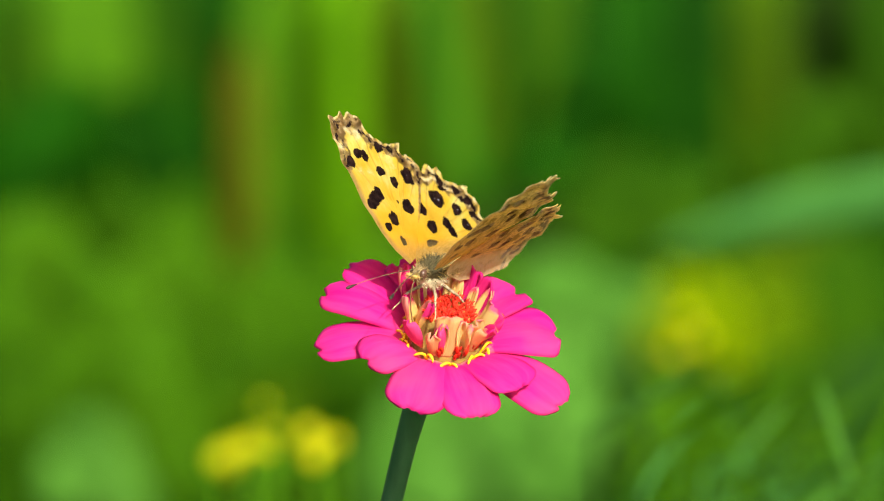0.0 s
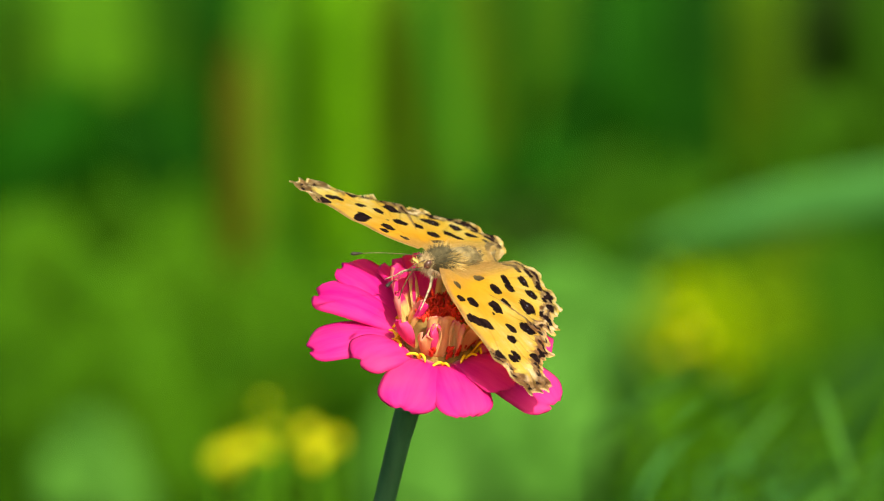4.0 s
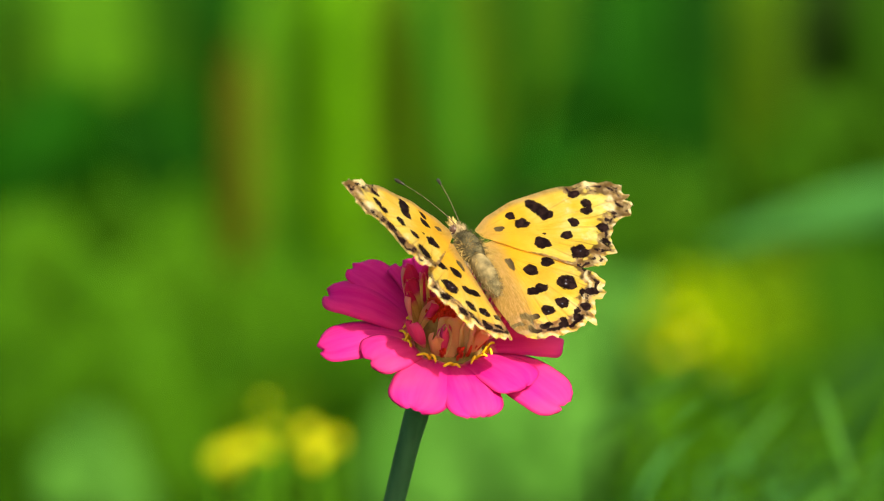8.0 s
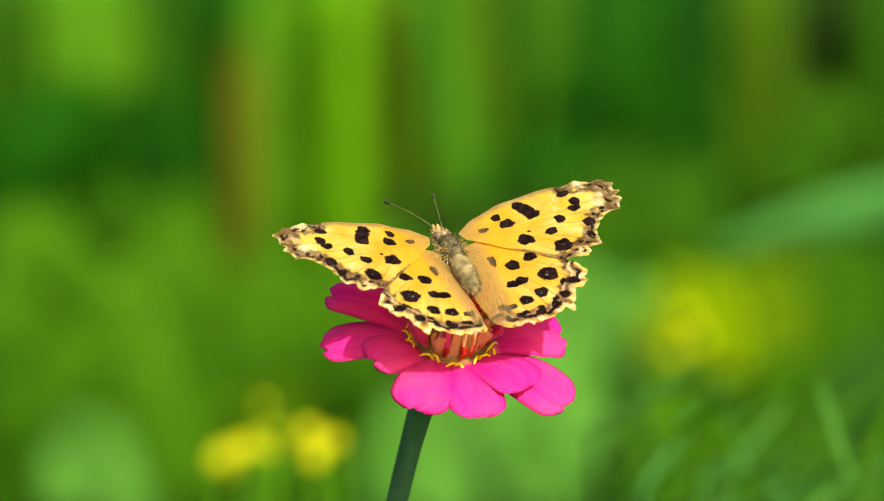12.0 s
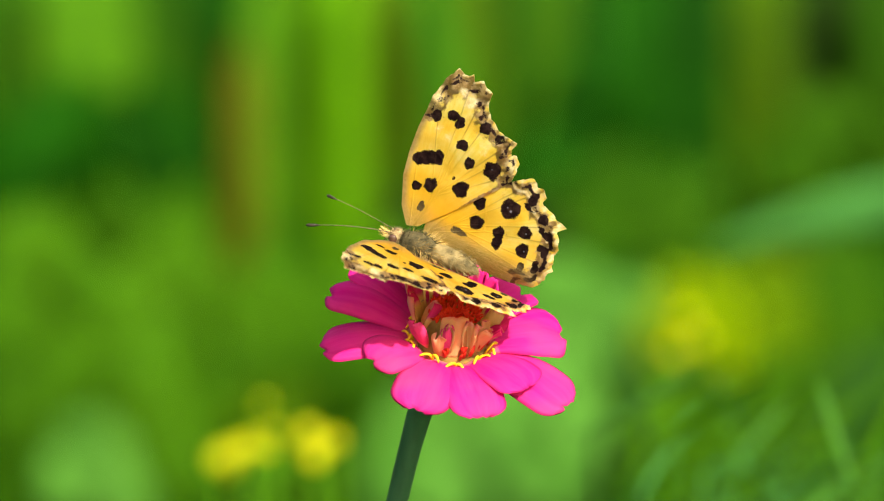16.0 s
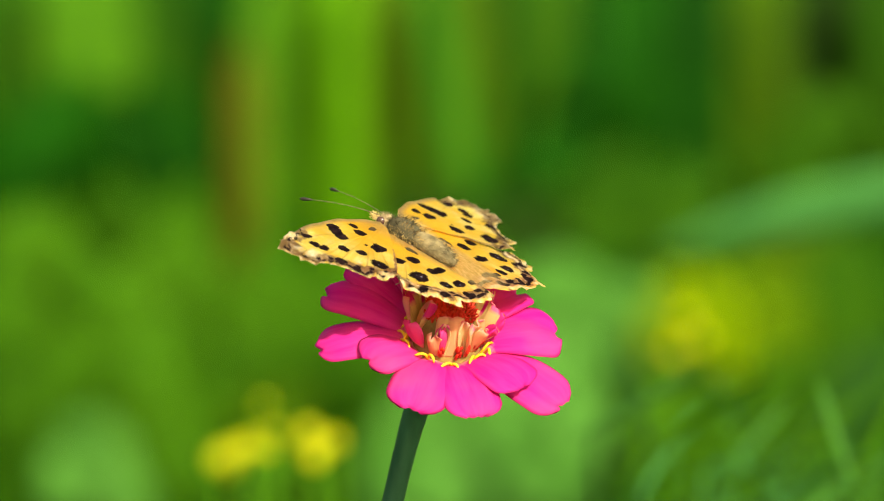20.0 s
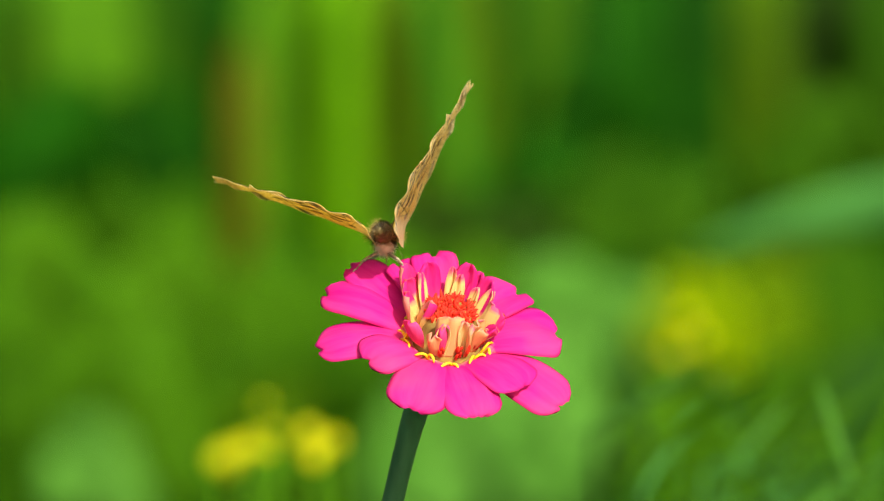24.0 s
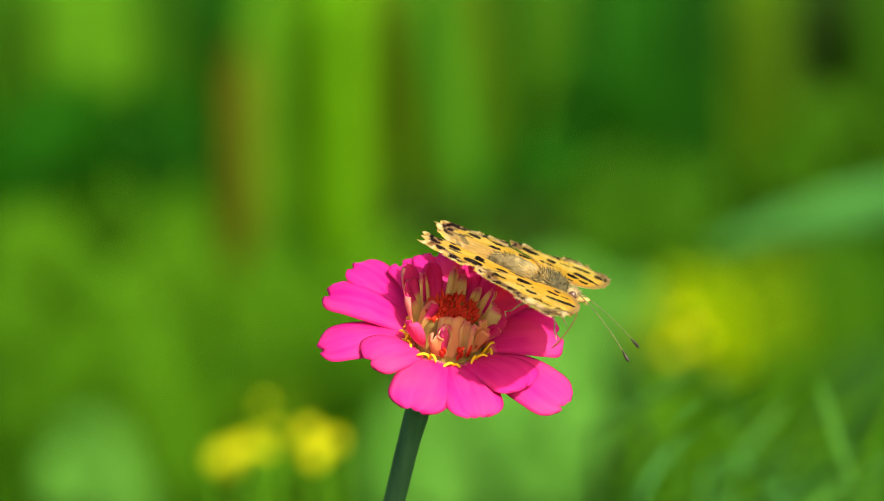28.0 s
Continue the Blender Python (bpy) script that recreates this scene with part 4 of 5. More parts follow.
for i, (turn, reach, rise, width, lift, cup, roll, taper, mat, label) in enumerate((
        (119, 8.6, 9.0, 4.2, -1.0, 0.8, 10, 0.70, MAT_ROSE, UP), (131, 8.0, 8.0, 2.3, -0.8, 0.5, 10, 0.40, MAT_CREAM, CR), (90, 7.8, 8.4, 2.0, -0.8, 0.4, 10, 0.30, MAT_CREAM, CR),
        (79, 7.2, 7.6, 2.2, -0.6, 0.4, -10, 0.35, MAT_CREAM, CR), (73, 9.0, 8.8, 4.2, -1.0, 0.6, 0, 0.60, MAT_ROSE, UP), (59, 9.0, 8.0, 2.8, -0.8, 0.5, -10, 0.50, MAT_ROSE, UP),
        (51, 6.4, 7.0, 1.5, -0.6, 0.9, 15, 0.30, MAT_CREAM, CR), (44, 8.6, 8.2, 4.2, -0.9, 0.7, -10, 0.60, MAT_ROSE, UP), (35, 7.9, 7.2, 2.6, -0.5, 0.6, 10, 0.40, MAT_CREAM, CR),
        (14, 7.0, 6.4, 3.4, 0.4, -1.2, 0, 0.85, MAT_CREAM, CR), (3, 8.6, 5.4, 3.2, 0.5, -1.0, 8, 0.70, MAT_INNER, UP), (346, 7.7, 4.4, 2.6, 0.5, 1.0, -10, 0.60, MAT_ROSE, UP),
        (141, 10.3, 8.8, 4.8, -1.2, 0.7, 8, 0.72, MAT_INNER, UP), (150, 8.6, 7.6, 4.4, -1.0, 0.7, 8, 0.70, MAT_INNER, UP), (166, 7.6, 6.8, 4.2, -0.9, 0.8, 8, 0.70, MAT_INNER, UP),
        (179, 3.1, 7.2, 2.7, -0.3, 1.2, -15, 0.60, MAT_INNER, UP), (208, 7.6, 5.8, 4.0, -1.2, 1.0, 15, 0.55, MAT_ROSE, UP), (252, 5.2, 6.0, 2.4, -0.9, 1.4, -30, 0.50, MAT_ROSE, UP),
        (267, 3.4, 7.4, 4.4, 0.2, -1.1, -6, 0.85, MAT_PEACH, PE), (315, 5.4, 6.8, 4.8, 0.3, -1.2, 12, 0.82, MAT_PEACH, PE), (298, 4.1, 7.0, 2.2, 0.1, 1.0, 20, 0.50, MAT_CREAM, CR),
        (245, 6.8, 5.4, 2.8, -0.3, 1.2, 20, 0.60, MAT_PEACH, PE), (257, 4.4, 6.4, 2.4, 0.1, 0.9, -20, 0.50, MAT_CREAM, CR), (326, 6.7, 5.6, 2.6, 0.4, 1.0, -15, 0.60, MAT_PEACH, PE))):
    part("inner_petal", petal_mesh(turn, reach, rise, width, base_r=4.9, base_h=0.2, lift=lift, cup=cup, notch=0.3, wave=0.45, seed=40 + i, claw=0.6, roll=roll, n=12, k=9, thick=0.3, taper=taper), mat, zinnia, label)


# stem, calyx and core
bm = bmesh.new()
F = FLOWER - ROOT
way = smooth_path((flower_point(0, 0, -2.0), F + Vector((-0.0030, 0.0065, -0.0085)), F + Vector((-0.0048, 0.0100, -0.0145)), F + Vector((-0.0084, 0.0120, -0.0294)), F + Vector((-0.0170, 0.0150, -0.0700)), Vector((-0.004, 0.004, 0.40)), Vector((0.0, 0.0, 0.20)), Vector((0, 0, -0.005))), 8)
tube(bm, way, [0.0026 - 0.0009 * min(1, i / 26) for i in range(len(way))], 14)
part("stem", bm, MAT_STEM, zinnia, "green ribbed stem")
bm = bmesh.new()
for r, (a, b) in enumerate(((5.8, -0.9), (5.6, -3.0), (3.6, -6.5), (2.6, -8.5))):
    ring = [bm.verts.new(flower_point(a * math.cos(k * math.tau / 24), a * math.sin(k * math.tau / 24), b)) for k in range(24)]
    if r:
        for k in range(24):
            bm.faces.new((last[k], last[(k + 1) % 24], ring[(k + 1) % 24], ring[k]))
    last = ring
part("calyx", bm, MAT_STEM, zinnia, "green scaly cup under the petals")
bm = bmesh.new()
prof = ((5.9, -1.0), (5.0, 0.8), (4.4, 3.0), (4.0, 4.2), (3.2, 4.7), (0.4, 4.5))
for r, (a, b) in enumerate(prof):
    ring = [bm.verts.new(flower_point(a * math.cos(k * math.tau / 28), a * math.sin(k * math.tau / 28) + 0.25 * b, b)) for k in range(28)]
    if r:
        for k in range(28):
            bm.faces.new((last[k], last[(k + 1) % 28], ring[(k + 1) % 28], ring[k]))
    last = ring
bm.faces.new(last)
part("receptacle", bm, MAT_CORE, zinnia, "brown cone in the heart of the flower")
# red disc florets, packed in a spiral
rnd = random.Random(4)
for i in range(295):
    r = 3.8 * ((i + 0.5) / 295) ** 0.56
    a = i * 2.39996 + rnd.uniform(-0.2, 0.2)
    bm = bmesh.new()
    h = 4.5 + 0.6 * math.cos(r / 4.5 * 1.4) + rnd.uniform(-0.3, 0.3) - (0.45 if r < 1.1 else 0)
    x, y = r * math.cos(a), r * math.sin(a) + 1.2
    lean = 0.22 * r / 4.5
    tip = flower_point(x * (1 + lean) + rnd.uniform(-.35, .35), y * (1 + lean) + rnd.uniform(-.35, .35), h + rnd.uniform(0.15, 0.45))
    tube(bm, [flower_point(x, y, 3.8), flower_point(x * (1 + lean * 0.5), y * (1 + lean * 0.5), h), tip], [0.0002, 0.00024, 0.0001], 5)
    part("disc_floret", bm, MAT_RED, zinnia)
# open yellow florets at the foot of the cone, each a small curled star
for turn in (146, 160, 191, 206, 242, 276, 312, 340, 105):
    for sgn in (-1, 1):
        size = rnd.uniform(0.5, 1.15)
        bm = bmesh.new()
        c, s = math.cos(radians(turn)), math.sin(radians(turn))
        r = 6.1 + rnd.uniform(-0.3, 0.5)
        h = 0.7 + rnd.uniform(-0.3, 0.6)
        o = Vector((r * c, r * s, h))
        sd = Vector((-s, c, 0)) * sgn
        ou = Vector((c, s, 0))
        pts = bezier((o - Vector((0, 0, 1.2)), o + ou * 0.5, o + sd * 0.4 * size + Vector((0, 0, 0.8)) + ou * 0.6, o + sd * 1.5 * size + Vector((0, 0, 0.3 + 0.5 * sgn * size)) + ou * 0.9, o + sd * 1.9 * size + Vector((0, 0, -0.3)) + ou * 1.3), 10)
        tube(bm, [flower_point(*p) for p in pts], [0.00024] * 9 + [0.00019, 0.0001], 6)
        part("ray_stigma", bm, MAT_YELLOW, zinnia, "curled golden-yellow stigma")
for turn in (258, 287, 302, 325, 345):
    for q in range(5):
        bm = bmesh.new()
        a = radians(turn) + rnd.uniform(-0.09, 0.09)
        r = 5.4 + rnd.uniform(-0.3, 0.4)
        h = 1.6 + rnd.uniform(-0.3, 1.2)
        tube(bm, [flower_point(r * math.cos(a), r * math.sin(a), h - 0.9), flower_point((r + 0.2) * math.cos(a), (r + 0.2) * math.sin(a), h), flower_point((r + 0.5) * math.cos(a + rnd.uniform(-.05, .05)), (r + 0.5) * math.sin(a), h + 0.6)], [0.00025, 0.0003, 0.00008], 5)
        part("floret_tip", bm, MAT_RED, zinnia, "small orange-red floret tip")

# ---- butterfly ----
butterfly = tagged(new("butterfly"), "orange-yellow comma butterfly with black spots and ragged brown wing edges", "butterfly")
HINGE = (2.13, 0.67)  # half the gap between the wing roots, and their height

FORE_EDGE = ((0.4, -1.6), (3.2, 0.3), (7.9, 1.8), (12.1, 2.3), (16.3, 2.3), (21.3, 2.0), (25.3, 1.0), (27.8, -0.5), (26.9, -1.5), (27.8, -3.0), (26.8, -3.5), (27.5, -5.0),
             (26.4, -5.8), (26.4, -6.9), (24.2, -6.9), (22.4, -8.0), (21.0, -9.9), (20.4, -11.7), (20.5, -13.6), (18.8, -13.0), (17.9, -13.3), (18.4, -14.2), (17.2, -15.0), (14.4, -15.0),
             (11.5, -12.9), (6.8, -8.8), (1.0, -3.4))
HIND_EDGE = ((4.6, -4.4), (9.6, -8.8), (13.4, -14.0), (15.2, -16.4), (16.1, -18.2), (14.8, -18.9), (15.0, -20.3), (13.6, -21.0), (12.6, -20.8), (11.9, -22.6), (11.1, -24.0), (10.6, -25.9), (9.5, -24.6),
             (7.6, -25.9), (5.6, -25.6), (3.4, -26.3), (2.1, -25.6), (0.5, -25.2), (-0.8, -24.2), (-1.9, -20.5), (-2.2, -15.0), (-1.8, -9.0), (-0.5, -5.2), (0.3, -4.3))
# black marks: outward, forward, half sizes across and along, all in millimetres, and how dense
FORE_SPOTS = ((11.5, 0.4, 1.25, 1.1, 1), (12.1, -0.7, 1.35, 1.3, 1), (12.5, -1.6, 1.35, 1.3, 1), (12.9, -2.4, 1.35, 1.2, 1), (8.2, -2.9, 1.4, 1.15, 1), (7.2, -0.8, 0.9, 0.95, 1), (4.3, -2.7, 1.0, 0.65, 1), (9.6, -7.7, 1.55, 1.45, 1), (14.5, -11.3, 1.7, 1.65, 1),
              (14.1, -7.5, 1.2, 1.0, 1), (16.4, -5.4, 1.0, 1.15, 1), (19.2, 0.2, 1.25, 0.95, 0.85), (20.2, -2.3, 1.05, 1.1, 1), (19.6, -3.7, 1.2, 0.9, 1), (20.4, -7.8, 1.2, 1.2, 0.85), (19.7, -10.6, 0.9, 1.1, 0.7), (10.8, -6.0, 0.5, 0.4, 0.55))
FORE_PALE = ((22.1, 1.0, 1.15, 1.05, 1.2), (24.4, -2.4, 1.0, 1.0, 0.85), (23.5, -4.1, 1.6, 1.1, 1.05), (17.3, -0.7, 1.4, 1.3, 0.6), (16.6, -2.8, 1.3, 1.2, 0.55), (17.6, -9.0, 1.9, 1.6, 0.65), (16.8, -14.0, 1.5, 1.3, 0.8), (14.6, -9.4, 1.0, 0.6, 0.4))
HIND_SPOTS = ((8.7, -11.4, 1.25, 1.15, 1), (5.5, -12.0, 1.3, 1.3, 1), (2.9, -9.8, 0.75, 1.6, 0.75), (5.4, -15.9, 1.2, 1.1, 1), (3.8, -16.2, 1.25, 0.95, 1), (9.8, -16.3, 1.85, 1.8, 1), (7.2, -19.9, 1.25, 1.3, 1),
              (4.3, -20.5, 1.35, 1.15, 1), (1.6, -21.2, 1.15, 0.7, 0.9), (12.6, -19.2, 1.2, 0.9, 0.85), (10.4, -21.9, 1.0, 1.0, 0.9), (8.2, -23.5, 0.9, 1.1, 0.85), (5.5, -23.9, 1.2, 0.75, 0.85), (2.5, -23.4, 1.1, 0.7, 0.85))
HIND_PALE = ((12.3, -17.2, 1.1, 1.0, 0.5), (11.0, -19.2, 0.9, 0.9, 0.5), (8.7, -21.5, 0.8, 0.8, 0.5), (5.9, -22.2, 0.8, 0.7, 0.5), (3.2, -22.2, 0.6, 0.6, 0.5), (14.4, -18.6, 1.3, 1.1, 0.95), (12.6, -21.2, 1.2, 1.0, 0.9), (9.6, -24.8, 0.8, 0.9, 0.8))
# small bluish-white pupils in the larger marks
PUPILS = ((9.5, -16.5, 0.30, 0.26, 0.8), (9.9, -15.8, 0.2, 0.2, 0.7), (7.1, -20.1, 0.26, 0.22, 0.8), (4.3, -20.8, 0.24, 0.2, 0.8), (14.7, -11.3, 0.22, 0.2, 0.7))


def seg_distance(p, a, b):
    ab = b - a
    t = np.clip(((p - a) @ ab) / (ab @ ab), 0, 1)
    return np.linalg.norm(p - (a + t[:, None] * ab), axis=1)


def wing(name, edge, root, spots, pale, veins, cell, side, hind, label):
    """One wing: a thin double sheet spread out from its root, with ragged edge; markings are kept as masks for the scales."""
    e = np.array(edge)
    m = 520
    closed = np.vstack([e, e[:1]])
    step = np.r_[0, np.cumsum(np.linalg.norm(np.diff(closed, axis=0), axis=1))]
    s = np.linspace(0, step[-1], m, endpoint=False)
    rim = np.stack([np.interp(s, step, closed[:, i]) for i in range(2)], 1)
    # soften the corners a little, then fray the outer edge
    for _ in range(2):
        rim = 0.25 * np.roll(rim, 1, 0) + 0.5 * rim + 0.25 * np.roll(rim, -1, 0)
    rs = np.random.RandomState(11 + hind + (5 if side > 0 else 0))
    root = np.array(root)
    out = rim - root
    ln = np.linalg.norm(out, axis=1)
    outer = (rim[:, 0] > 20.0) | ((rim[:, 1] < -13.0) & (rim[:, 0] > 14)) if not hind else (rim[:, 1] < -16.5) & (rim[:, 0] > -1.5)
    fray = np.convolve(rs.normal(0, 0.22, m + 4), np.ones(5) / 5, "valid") * outer + 0.12 * np.sin(s * 3.4 + 1.5 * np.sin(s * 0.31)) * outer
    rim = rim + out / ln[:, None] * fray[:, None]
    rings = 140
    fr = (np.arange(1, rings + 1) / rings) ** 0.9
    p = (root + fr[:, None, None] * (rim - root)[None]).reshape(-1, 2)
    p = np.vstack([root[None], p])
    u, v = p[:, 0], p[:, 1]
    # masks
    jag = 0.16 * np.sin(u * 4.1 + v * 2.3) + 0.14 * np.sin(v * 4.7 - u * 1.9)

    def marks(rows, soft):
        best = np.zeros(len(p))
        for i, (a, b, ra, rb, dense) in enumerate(rows):
            x, y = u - a, v - b
            th = np.arctan2(y / rb, x / ra)
            d = (np.abs(x / ra) ** 2.5 + np.abs(y / rb) ** 2.5) ** 0.4 * 1.05 * (1.12 + 0.07 * np.sin(3 * th + i * 1.7) + 0.05 * np.sin(5 * th + i * 2.9 + side))
            best = np.maximum(best, np.clip((1 - d) / soft + 0.5, 0, 1) * dense)
        return best
    dark, light, pupil = marks(spots, 0.7), marks(pale, 1.3), marks(PUPILS, 1.0)
    far = np.full(len(p), 99.0)
    ring = rim[outer]
    for q in ring[::2]:
        far = np.minimum(far, np.hypot(u - q[0], v - q[1]))
    reach = np.hypot(u - root[0], v - root[1])
    # brown margin, broken by the scallops
    scallop = np.sin(u * 2.1 + v * 2.6)
    brown = np.clip((1.0 if hind else 0.9) * np.exp(-((far - (2.0 if hind else 1.3)) / (1.7 if hind else 1.5)) ** 2) + jag * 1.1, 0, 1) * np.clip(2.6 - far / 1.4, 0, 1)
    costa = np.full(len(p), 99.0)
    if not hind:
        brown = np.maximum(brown, 0.85 * np.clip((u - 22.6) / 1.6, 0, 1) * np.clip((v + 8.5) / 2, 0, 1))
        for a, b in zip(e[:7], e[1:8]):
            costa = np.minimum(costa, seg_distance(p, a, b))
        # the hem that lies over the hind wing
        hem = seg_distance(p, e[23], e[25])
        brown = np.maximum(brown, 0.75 * np.clip(1.4 - hem / 0.35, 0, 1) * np.clip((u - 4.0) / 5.0, 0, 1))
    else:
        lead = seg_distance(p, e[1], e[2])
        brown = np.maximum(brown, 0.55 * np.clip(1.5 - lead / 1.1, 0, 1) * np.clip((u - 9.0) / 4.0, 0, 1))
    fringe = np.clip(1.35 - far / (1.0 if hind else 0.5), 0, 1) * np.clip(0.62 + 0.75 * scallop, 0, 1)
    light = np.maximum(light, fringe)
    moon = np.exp(-((far - (2.5 if hind else 1.5)) / 0.65) ** 2) * np.clip(0.35 + 1.0 * np.sin(u * 2.3 + v * (0 if hind else 1.7) + 0.6), 0, 1)
    dark = np.maximum(dark, (0.85 if hind else 0.6) * moon)
    # cream crescents between the dark rows of the hind wing's margin
    if hind:
        light = np.maximum(light, np.exp(-((far - 1.95) / 0.34) ** 2) * np.clip(0.75 + 0.5 * np.sin(u * 2.3 + 2.2), 0, 1))
    # a thin dark line runs just inside the fringe
    thread = np.exp(-((far - (1.25 if hind else 0.85)) / 0.42) ** 2) * np.clip(0.85 + 0.4 * np.sin(u * 1.7 - v * 1.1), 0, 1)
    dark = np.maximum(dark, (0.95 if hind else 0.6) * thread)
    brown = brown * (1 - light * 0.6)
    vein = np.zeros(len(p))
    start = np.array(veins[0])
    for q in veins[1:]:
        vein = np.maximum(vein, np.clip(1.4 - seg_distance(p, start, np.array(q)) / 0.11, 0, 1))
    line = vein.copy()
    for a, b in zip(cell, cell[1:]):
        line = np.maximum(line, np.clip(1.4 - seg_distance(p, np.array(a), np.array(b)) / 0.11, 0, 1))
    # underside: darker clouds across the middle and before the margin, a smooth pale inner edge
    size = reach.max()
    share = reach / size
    wob = 0.05 * np.sin(u * 0.9 + v * 0.4) + 0.03 * np.sin(v * 1.7 - u * 0.6)
    band = 0.75 * np.exp(-((share - 0.50 + wob) / 0.13) ** 2) + 0.45 * np.exp(-((share - 0.80 - wob) / 0.10) ** 2) + 0.25 * np.exp(-((share - 0.22 + wob) / 0.07) ** 2)
    if hind:
        inner = np.clip((3.6 + (v + 8) * 0.09 - u) / 1.8, 0, 1)
    else:
        inner = 0.6 * np.clip(1.0 - costa / 0.9, 0, 1)
    inner = np.maximum(inner, 0.8 * np.clip(1.25 - far / 1.3, 0, 1) * np.clip(0.6 + 0.7 * scallop, 0, 1))
    z = 0.010 * np.minimum(reach, 18) * (1 - reach / 30) * 3 + 0.10 * np.sin(u * 0.9) * np.clip(reach / 10, 0, 1)
    # low ridges of the veins, and an uneven margin
    z = z + 0.05 * line + 0.22 * np.sin(u * 1.3 - v * 0.9) * np.clip(1.3 - far / 3.0, 0, 1)
    # the hind wing's inner edge bends down round the body
    if hind:
        z = z - np.clip(2.4 - u, 0, 9) ** 2 * 0.095
    tone = np.clip((reach - 5) / 13, 0, 1) * np.clip(0.8 + 0.3 * np.sin(u * 0.7 + v * 0.5), 0, 1)
    hairy = np.clip((3.9 + (v + 8) * 0.11 - u) / 2.0, 0, 1) * np.clip((v + 24.5) / 3, 0, 1) if hind else 0.8 * np.clip(1.3 - reach / 4.2, 0, 1)
    hem_tan = np.clip(1.5 - costa / 0.85, 0, 1)
    angle = np.arctan2(v - root[1], u - root[0])
    verts, cu, cd, ct, cp = [], [], [], [], []
    n = len(p)
    for sheet, dz in ((0, 0.05), (1, -0.05)):
        verts.append(np.stack([side * u, v, z + dz - (0.40 if hind else 0)], 1) * MM)
        ct.append(np.stack([tone, hairy, np.clip(1.2 - far / 7.0, 0, 1), hem_tan], 1))
        cp.append(np.stack([reach, angle, pupil, np.ones(n)], 1))
        cu.append(np.stack([dark, brown, light, vein], 1))
        cd.append(np.stack([band, np.full(n, float(sheet)), inner, line], 1))
    verts, cu, cd, ct, cp = (np.vstack(x) for x in (verts, cu, cd, ct, cp))
    faces = []
    for sheet in (0, n):
        for j in range(m):
            k = (j + 1) % m
            tri = [(sheet, sheet + 1 + j, sheet + 1 + k)]
            for r in range(rings - 1):
                a, b = sheet + 1 + r * m, sheet + 1 + (r + 1) * m
                tri.append((a + j, b + j, b + k, a + k))
            flip = (sheet == 0) == (side > 0)
            faces += [f if flip else f[::-1] for f in tri]
    last = 1 + (rings - 1) * m
    for j in range(m):
        k = (j + 1) % m
        f = (last + j, n + last + j, n + last + k, last + k)
        faces.append(f if side > 0 else f[::-1])
    me = bpy.data.meshes.new(name)
    me.from_pydata(verts.tolist(), [], faces)
    for key, data in (("upper", cu), ("under", cd), ("tone", ct), ("polar", cp)):
        a = me.attributes.new(key, "FLOAT_COLOR", "POINT")
        a.data.foreach_set("color", data.astype(np.float32).ravel())
    me.polygons.foreach_set("use_smooth", [True] * len(me.polygons))
    me.materials.append(MAT_WING)
    me.update()
    ob = new(name, me)
    ob.parent = butterfly
    return tagged(ob, label)


FORE_VEINS = ((6.5, -3.8), (27.0, -3.2), (26.4, -5.9), (23.0, -8.3), (20.4, -12.8), (18.2, -13.5), (15.8, -15.5), (24.0, 1.4), (0.6, -2.4))
HIND_VEINS = ((3.4, -8.2), (15.9, -18.6), (14.8, -20.3), (10.7, -25.6), (7.6, -25.8), (3.4, -26.2), (0.5, -25.2), (0.4, -4.6))
FORE_CELL = ((1.0, -2.0), (12.5, 0.9), (13.6, -1.6), (12.2, -4.6), (7.0, -4.4), (1.2, -3.0))
HIND_CELL = ((1.0, -5.2), (8.8, -9.6), (8.2, -12.6), (4.6, -13.6), (1.0, -6.0))
WINGS = []
for side in (1, -1):
    WINGS.append((side, 0, wing("forewing", FORE_EDGE, (0.9, -2.6), FORE_SPOTS, FORE_PALE, FORE_VEINS, FORE_CELL, side, 0, "yellow forewing with black spots and a ragged brown tip")))
    WINGS.append((side, 1, wing("hindwing", HIND_EDGE, (0.9, -5.6), HIND_SPOTS, HIND_PALE, HIND_VEINS, HIND_CELL, side, 1, "yellow hindwing with black spots and a scalloped pale edge")))


def furry(bm, at, size, count, length, seed, back=0.6, keep=None):
    """Short hairs lying backwards over an ellipsoid."""
    r = random.Random(seed)
    for _ in range(count):
        d = Vector((r.gauss(0, 1), r.gauss(0, 1), r.gauss(0, 1))).normalized()
        if keep and not keep(d):
            continue
        p = Vector((at[0] + d.x * size[0], at[1] + d.y * size[1], at[2] + d.z * size[2])) * MM
        w = (Vector((d.x / size[0], d.y / size[1], d.z / size[2])).normalized() + Vector((r.uniform(-.4, .4), -back + r.uniform(-.3, .3), r.uniform(-.3, .3)))).normalized()
        s = w.cross(Vector((r.uniform(-1, 1), r.uniform(-1, 1), r.uniform(-1, 1)))).normalized() * 0.045 * MM
        q = p + w * length * r.uniform(0.5, 1.2) * MM
        bm.faces.new((bm.verts.new(p + s), bm.verts.new(p - s), bm.verts.new(q)))


FEELERS = []


